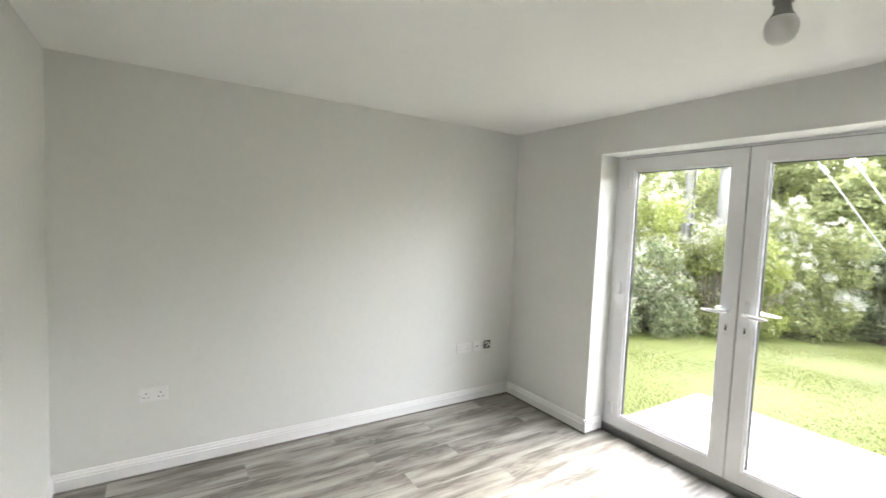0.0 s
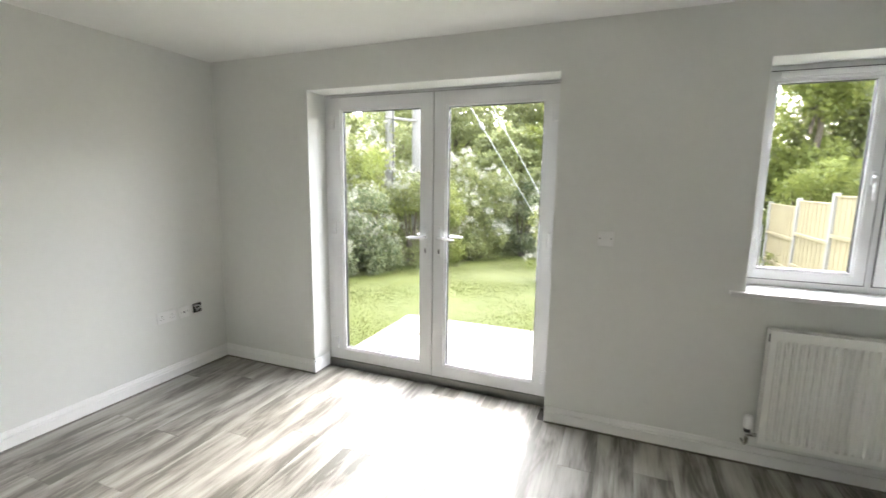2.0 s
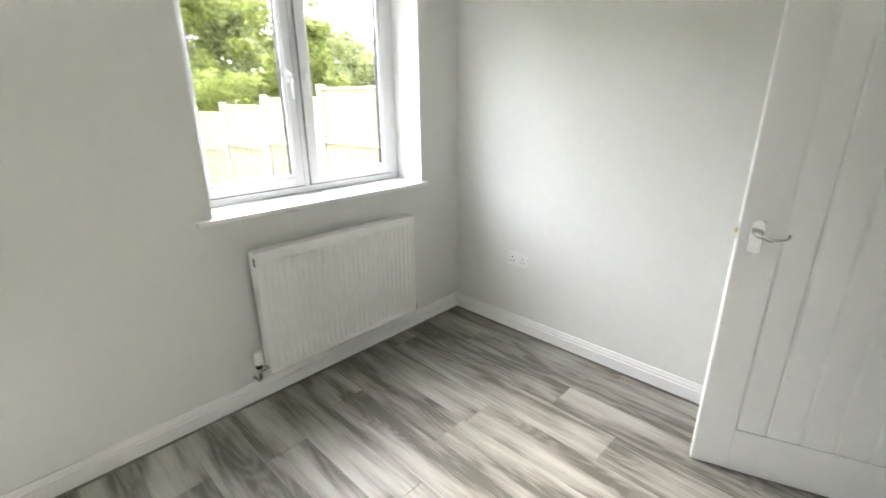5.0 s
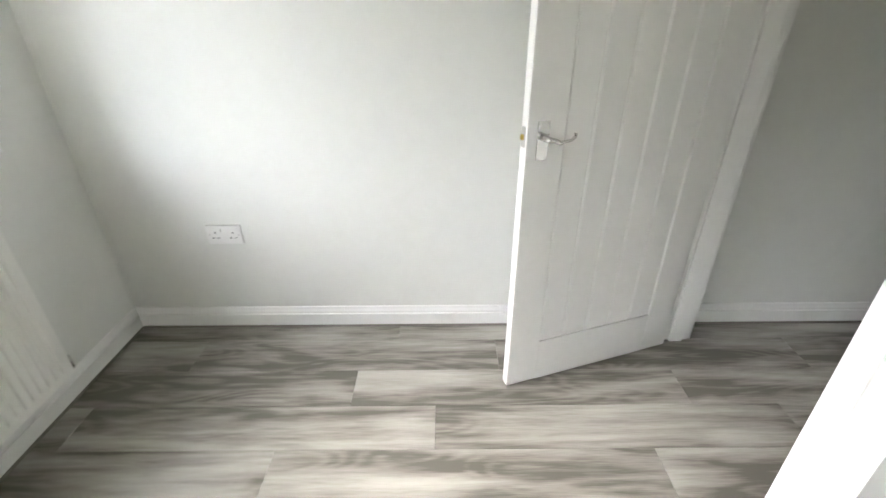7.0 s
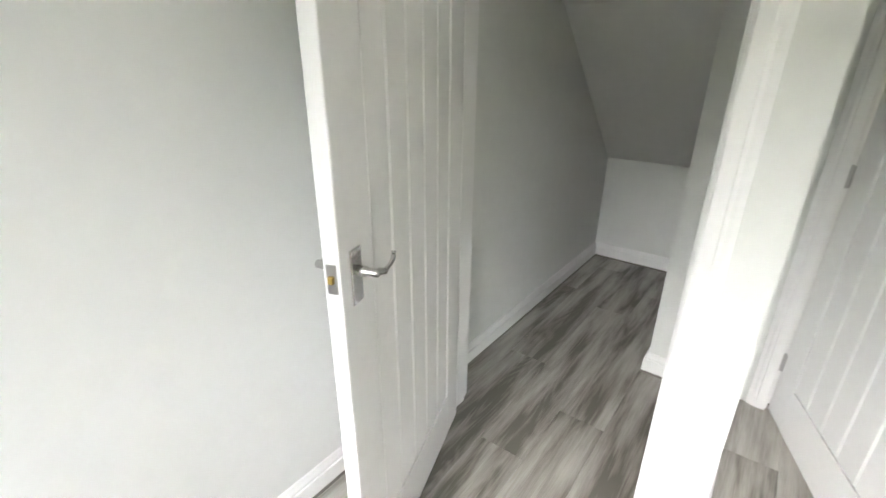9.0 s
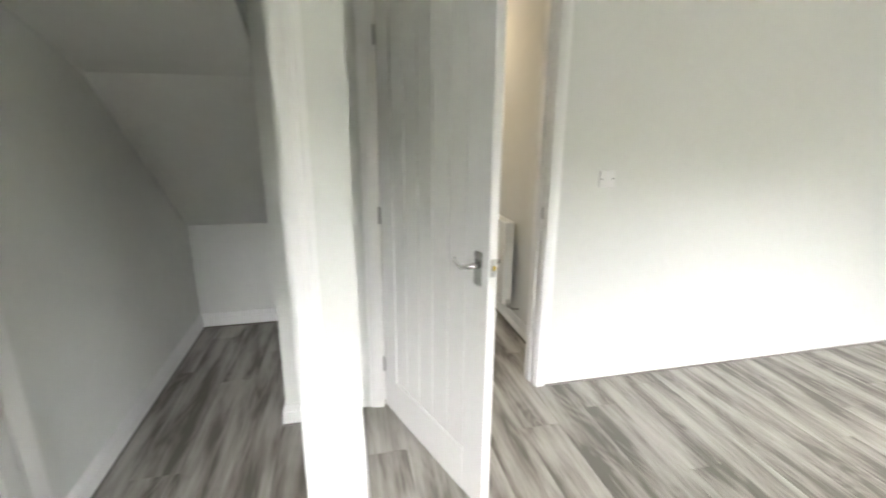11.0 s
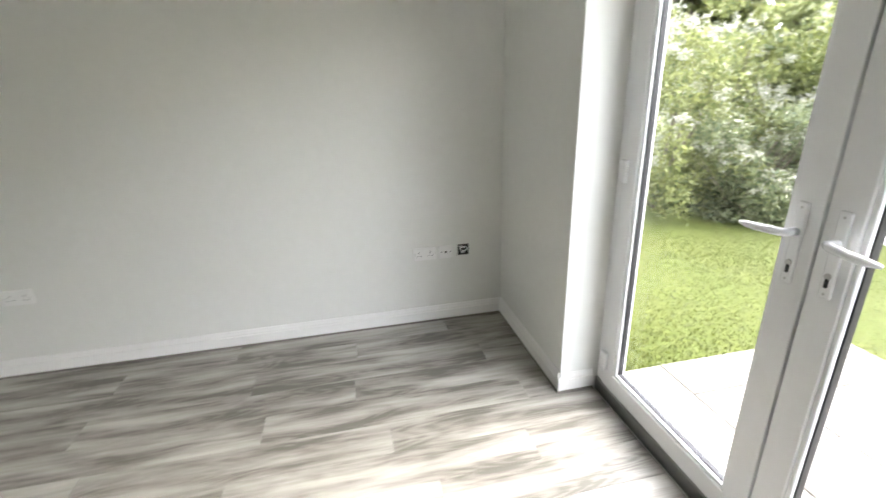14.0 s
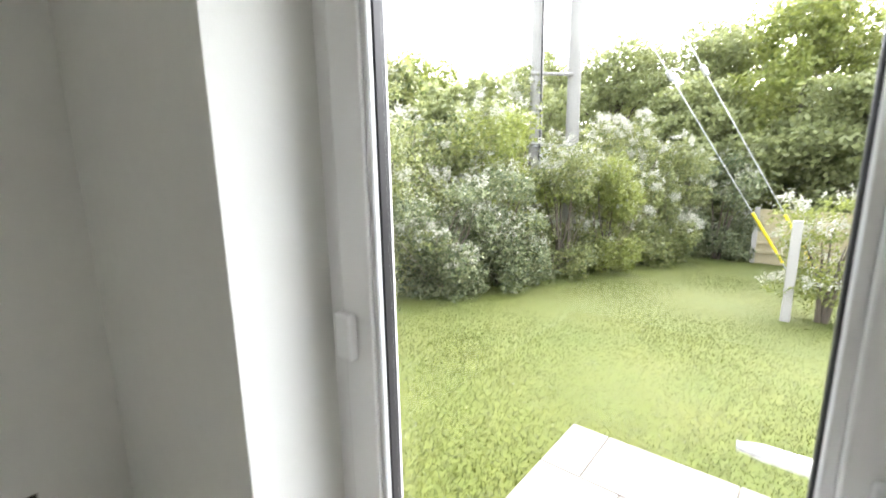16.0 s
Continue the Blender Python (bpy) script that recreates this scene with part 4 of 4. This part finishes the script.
GT = "broad-leaved tree in fresh green leaf behind the garden"
for x, y, hgt, sp, mt in ((-10.5, 13.5, 6.6, 2.6, LEAF_LIME), (-7.5, 17.5, 6.9, 2.8, LEAF_FAR), (-4.2, 16.5, 6.8, 2.6, LEAF_FAR), (-1.6, 17.5, 7.0, 2.8, LEAF_FAR), (1.2, 16.5, 7.0, 2.8, LEAF_LIME), (3.8, 18.0, 7.6, 3.0, LEAF_FAR),
                          (6.6, 17.0, 6.6, 2.6, LEAF_LIME), (8.0, 14.0, 7.2, 2.4, LEAF_LIME), (9.8, 16.0, 7.4, 2.4, LEAF_FAR), (11.0, 12.6, 5.6, 2.0, LEAF_LIME), (13.6, 14.2, 5.5, 2.2, LEAF_FAR), (16.6, 15.5, 5.0, 2.2, LEAF_FAR), (11.8, 18.5, 6.8, 2.6, LEAF_LIME), (14.8, 18.5, 5.4, 2.6, LEAF_FAR), (18.5, 20.0, 4.6, 2.6, LEAF_FAR), (-5.8, 9.8, 4.6, 2.0, LEAF_FAR), (-6.0, 6.0, 4.4, 1.9, LEAF_HAW), (-1.0, 13.6, 4.4, 1.9, LEAF_FAR), (2.4, 14.0, 4.6, 1.9, LEAF_FAR),
                          (-9.2, 20.5, 5.6, 3.0, LEAF_FAR), (-5.6, 21.5, 5.8, 3.0, LEAF_LIME), (-2.6, 22.0, 6.0, 3.0, LEAF_FAR), (0.4, 21.0, 6.4, 3.0, LEAF_FAR), (-7.6, 11.6, 4.2, 2.2, LEAF_FAR)):
    tree(x, y, hgt, sp, 28000, 0.078, mt, int(x * 10 + y * 100), GT)

# twin pole with stays
hp = holder("twin_electricity_pole", pose(-2.85, 8.05, ground_z(0, 8.05)), "weathered grey twin wooden electricity pole with cross braces", "utility pole")
for dx, dy in ((0, 0), (0.66, 0.28)):
    part("pole", tube([(dx, dy, -0.3), (dx, dy, 4.0), (dx, dy, 8.6)], [0.145, 0.125, 0.105], 14), POLEWOOD, hp, smooth=True)
for z in (2.35, 3.7, 5.2):
    part("brace", tube([(-0.05, -0.14, z + 0.05), (0.70, 0.14, z - 0.03)], 0.035, 8), POLEWOOD, hp)
part("cable_riser", tube([(0.15, -0.10, 0.4), (0.15, -0.10, 7.5)], 0.015, 8), SLOT, hp, "black cable down the pole")
part("step_arm", tube([(-0.55, 0.0, 2.35), (0.10, -0.12, 2.35)], 0.02, 8), CABLE, hp)
part("terminal_box", box((0.20, -0.2, 1.9), (0.36, -0.02, 2.3), 0.01), CABLE, hp)
for (ax, ay, az), (bx, by, bz) in (((-2.75, 8.0, 6.6), (1.38, 11.2, -0.90)), ((-2.1, 8.3, 6.6), (1.90, 10.8, -0.87))):
    st = tagged(new("stay_wire"), "galvanised pole stay wire with a yellow guard", "stay wire", "pole stays")
    a, b = Vector((ax, ay, az)), Vector((bx, by, bz))
    part("wire", tube([a, b], 0.013, 6), CABLE, st)
    part("guard", tube([b + (a - b) * 0.02, b + (a - b) * 0.16], 0.03, 8), YELLOW, st, "yellow plastic guard")
    part("insulator", lathe([(0.02, -0.12), (0.05, -0.09), (0.05, 0.09), (0.02, 0.12)], 12, Matrix.Translation(b + (a - b) * 0.52) @ (a - b).to_track_quat('Z', 'Y').to_matrix().to_4x4()), CABLE, st)
tagged(part("marker_post", box((1.50, 6.08, -0.75), (1.60, 6.18, 0.72), 0.008), CONC), "pale square post standing in the lawn", "post")

# fences
def fence(name, pts, hgt, label, step):
    """Posts at pts, boarded bays between them, stepped with the ground."""
    f = holder(name, pose(0, 0, 0), label, "fence")
    for i, (x, y, top) in enumerate(pts):
        part("post", box((x - 0.05, y - 0.05, top - hgt - 0.25), (x + 0.05, y + 0.05, top), 0.006), CONC, f, "pale concrete post")
    for (x0, y0, t0), (x1, y1, t1) in zip(pts, pts[1:]):
        L = math.hypot(x1 - x0, y1 - y0)
        m = pose(x0, y0, 0, 0, 0, math.degrees(math.atan2(y1 - y0, x1 - x0)))
        top = min(t0, t1) - 0.045
        def piece(nm, lo, hi, bev=0.0):
            bm = box(lo, hi, bev)
            bmesh.ops.transform(bm, matrix=m, verts=bm.verts)
            part(nm, bm, PINE, f)
        n = int(L / 0.105)
        for k in range(n):
            a = 0.05 + k * (L - 0.1) / n
            piece("board", (a, -0.008 + (k % 2) * 0.008, top - hgt + 0.05), (a + (L - 0.1) / n + 0.008, 0.004 + (k % 2) * 0.008, top - 0.03))
        piece("cap", (0.05, -0.03, top - 0.035), (L - 0.05, 0.03, top), 0.004)
        for z in (top - 0.75, top - hgt + 0.3):
            piece("rail", (0.05, -0.05, z - 0.035), (L - 0.05, -0.012, z + 0.035), 0.004) if step > 0 else piece("rail", (0.05, 0.012, z - 0.035), (L - 0.05, 0.05, z + 0.035), 0.004)
        piece("gravel_board", (0.05, -0.02, top - hgt - 0.12), (L - 0.05, 0.02, top - hgt + 0.05))
    return f


fence("side_fence", [(6.78, 0.50, 1.87), (6.76, 2.32, 1.74), (6.74, 4.14, 1.615), (6.71, 5.95, 1.49), (6.68, 7.76, 1.365), (6.66, 9.52, 1.215), (6.64, 11.5, 1.07)], 1.75, "pale timber boarded fence with concrete posts, stepped downhill", -1)
fence("back_fence", [(0.72, 11.75, 0.33), (2.5, 11.72, 0.36), (4.3, 11.68, 0.40), (6.5, 11.65, 0.44)], 1.25, "pale timber boarded fence at the foot of the garden", 1)

# beyond the front door
fence("front_fence", [(0.5, -16.0, 1.75), (2.3, -16.0, 1.75), (4.1, -16.0, 1.75), (5.9, -16.0, 1.75), (7.7, -16.0, 1.75)], 1.8, "pale timber boarded fence across the drive", 1)
hs = holder("house", pose(0, -26, -0.12), "red brick house with a brown tiled roof across the road", "house")
part("wall", box((-6, -7, 0), (10, 0, 3.2)), BRICK, hs)
bm = bmesh.new()
rv = [bm.verts.new(c) for c in ((-6.3, -7.3, 3.2), (10.3, -7.3, 3.2), (10.3, 0.3, 3.2), (-6.3, 0.3, 3.2), (-6.3, -3.5, 5.4), (10.3, -3.5, 5.4))]
for q in ((0, 1, 5, 4), (2, 3, 4, 5), (0, 4, 3), (1, 2, 5), (0, 3, 2, 1)):
    bm.faces.new([rv[i] for i in q])
part("roof", bm, TILEROOF, hs)

# ---- patio slabs ----
pat = structure("pavement_patio", box((0.68, OUT, -0.30), (4.30, 2.055, -0.140)), MORTAR, "sandy bed of the patio")
py0 = [0.32, 0.765, 1.19, 1.625, 2.055]
rs = random.Random(4)
starts = [0.46, 0.28, 0.42, 0.22]
def slab(x0, x1, y0, y1):
    g = 0.003
    ob = part("slab", box((x0 + g, y0 + g, -0.165), (x1 - g, y1 - g, -0.127 + rs.uniform(-0.002, 0.002)), 0.004), SLAB, pat)
for r in range(4):
    x, first = 0.68, True
    while x < 4.29:
        L = starts[r] if first else rs.choice((0.43, 0.64, 0.64))
        first = False
        x1 = min(x + L, 4.30)
        if 4.30 - x1 < 0.12:
            x1 = 4.30
        slab(x, x1, py0[r], py0[r + 1])
        x = x1

# ---- floor boards ----
fl = structure("floor", box((0, HALLY, -0.016), (W, 0.18, -0.013)), SUB, "grey limed oak plank floor")
PITCH, LEN = 0.1875, 1.28
known = {0: -1.07, 1: -0.37, 2: -1.22, -1: -1.39, -2: -2.13}
rb = random.Random(9)
k0 = -int(4.665 / PITCH) - 1
for k in range(k0, 3):
    xa, xb = max(0.0, 4.665 + k * PITCH), min(W, 4.665 + (k + 1) * PITCH)
    if xb - xa < 0.01:
        continue
    j = known[k] if k in known else -((k * 0.47) % 1.0) * LEN - rb.uniform(0, 0.2)
    y_hi = 0.18 if DX0 < (xa + xb) / 2 < DX1 else 0.0
    y_lo = HALLY if 2.9 < (xa + xb) / 2 < 4.2 else (-4.43 if xa > 4.05 else YB)
    cuts = [y_hi]
    y = j + LEN * 6
    while y > y_lo:
        if y < y_hi - 0.08 and y > y_lo + 0.08:
            cuts.append(y)
        y -= LEN
    cuts.append(y_lo)
    for a, b in zip(cuts, cuts[1:]):
        wx, ly = xb - xa, a - b
        bm = box((-wx / 2 + 0.0004, -ly / 2 + 0.0004, -0.012), (wx / 2 - 0.0004, ly / 2 - 0.0004, 0.0), 0.0009)
        ob = part("plank", bm, OAK, fl)
        ob.location = ((xa + xb) / 2, (a + b) / 2, 0)
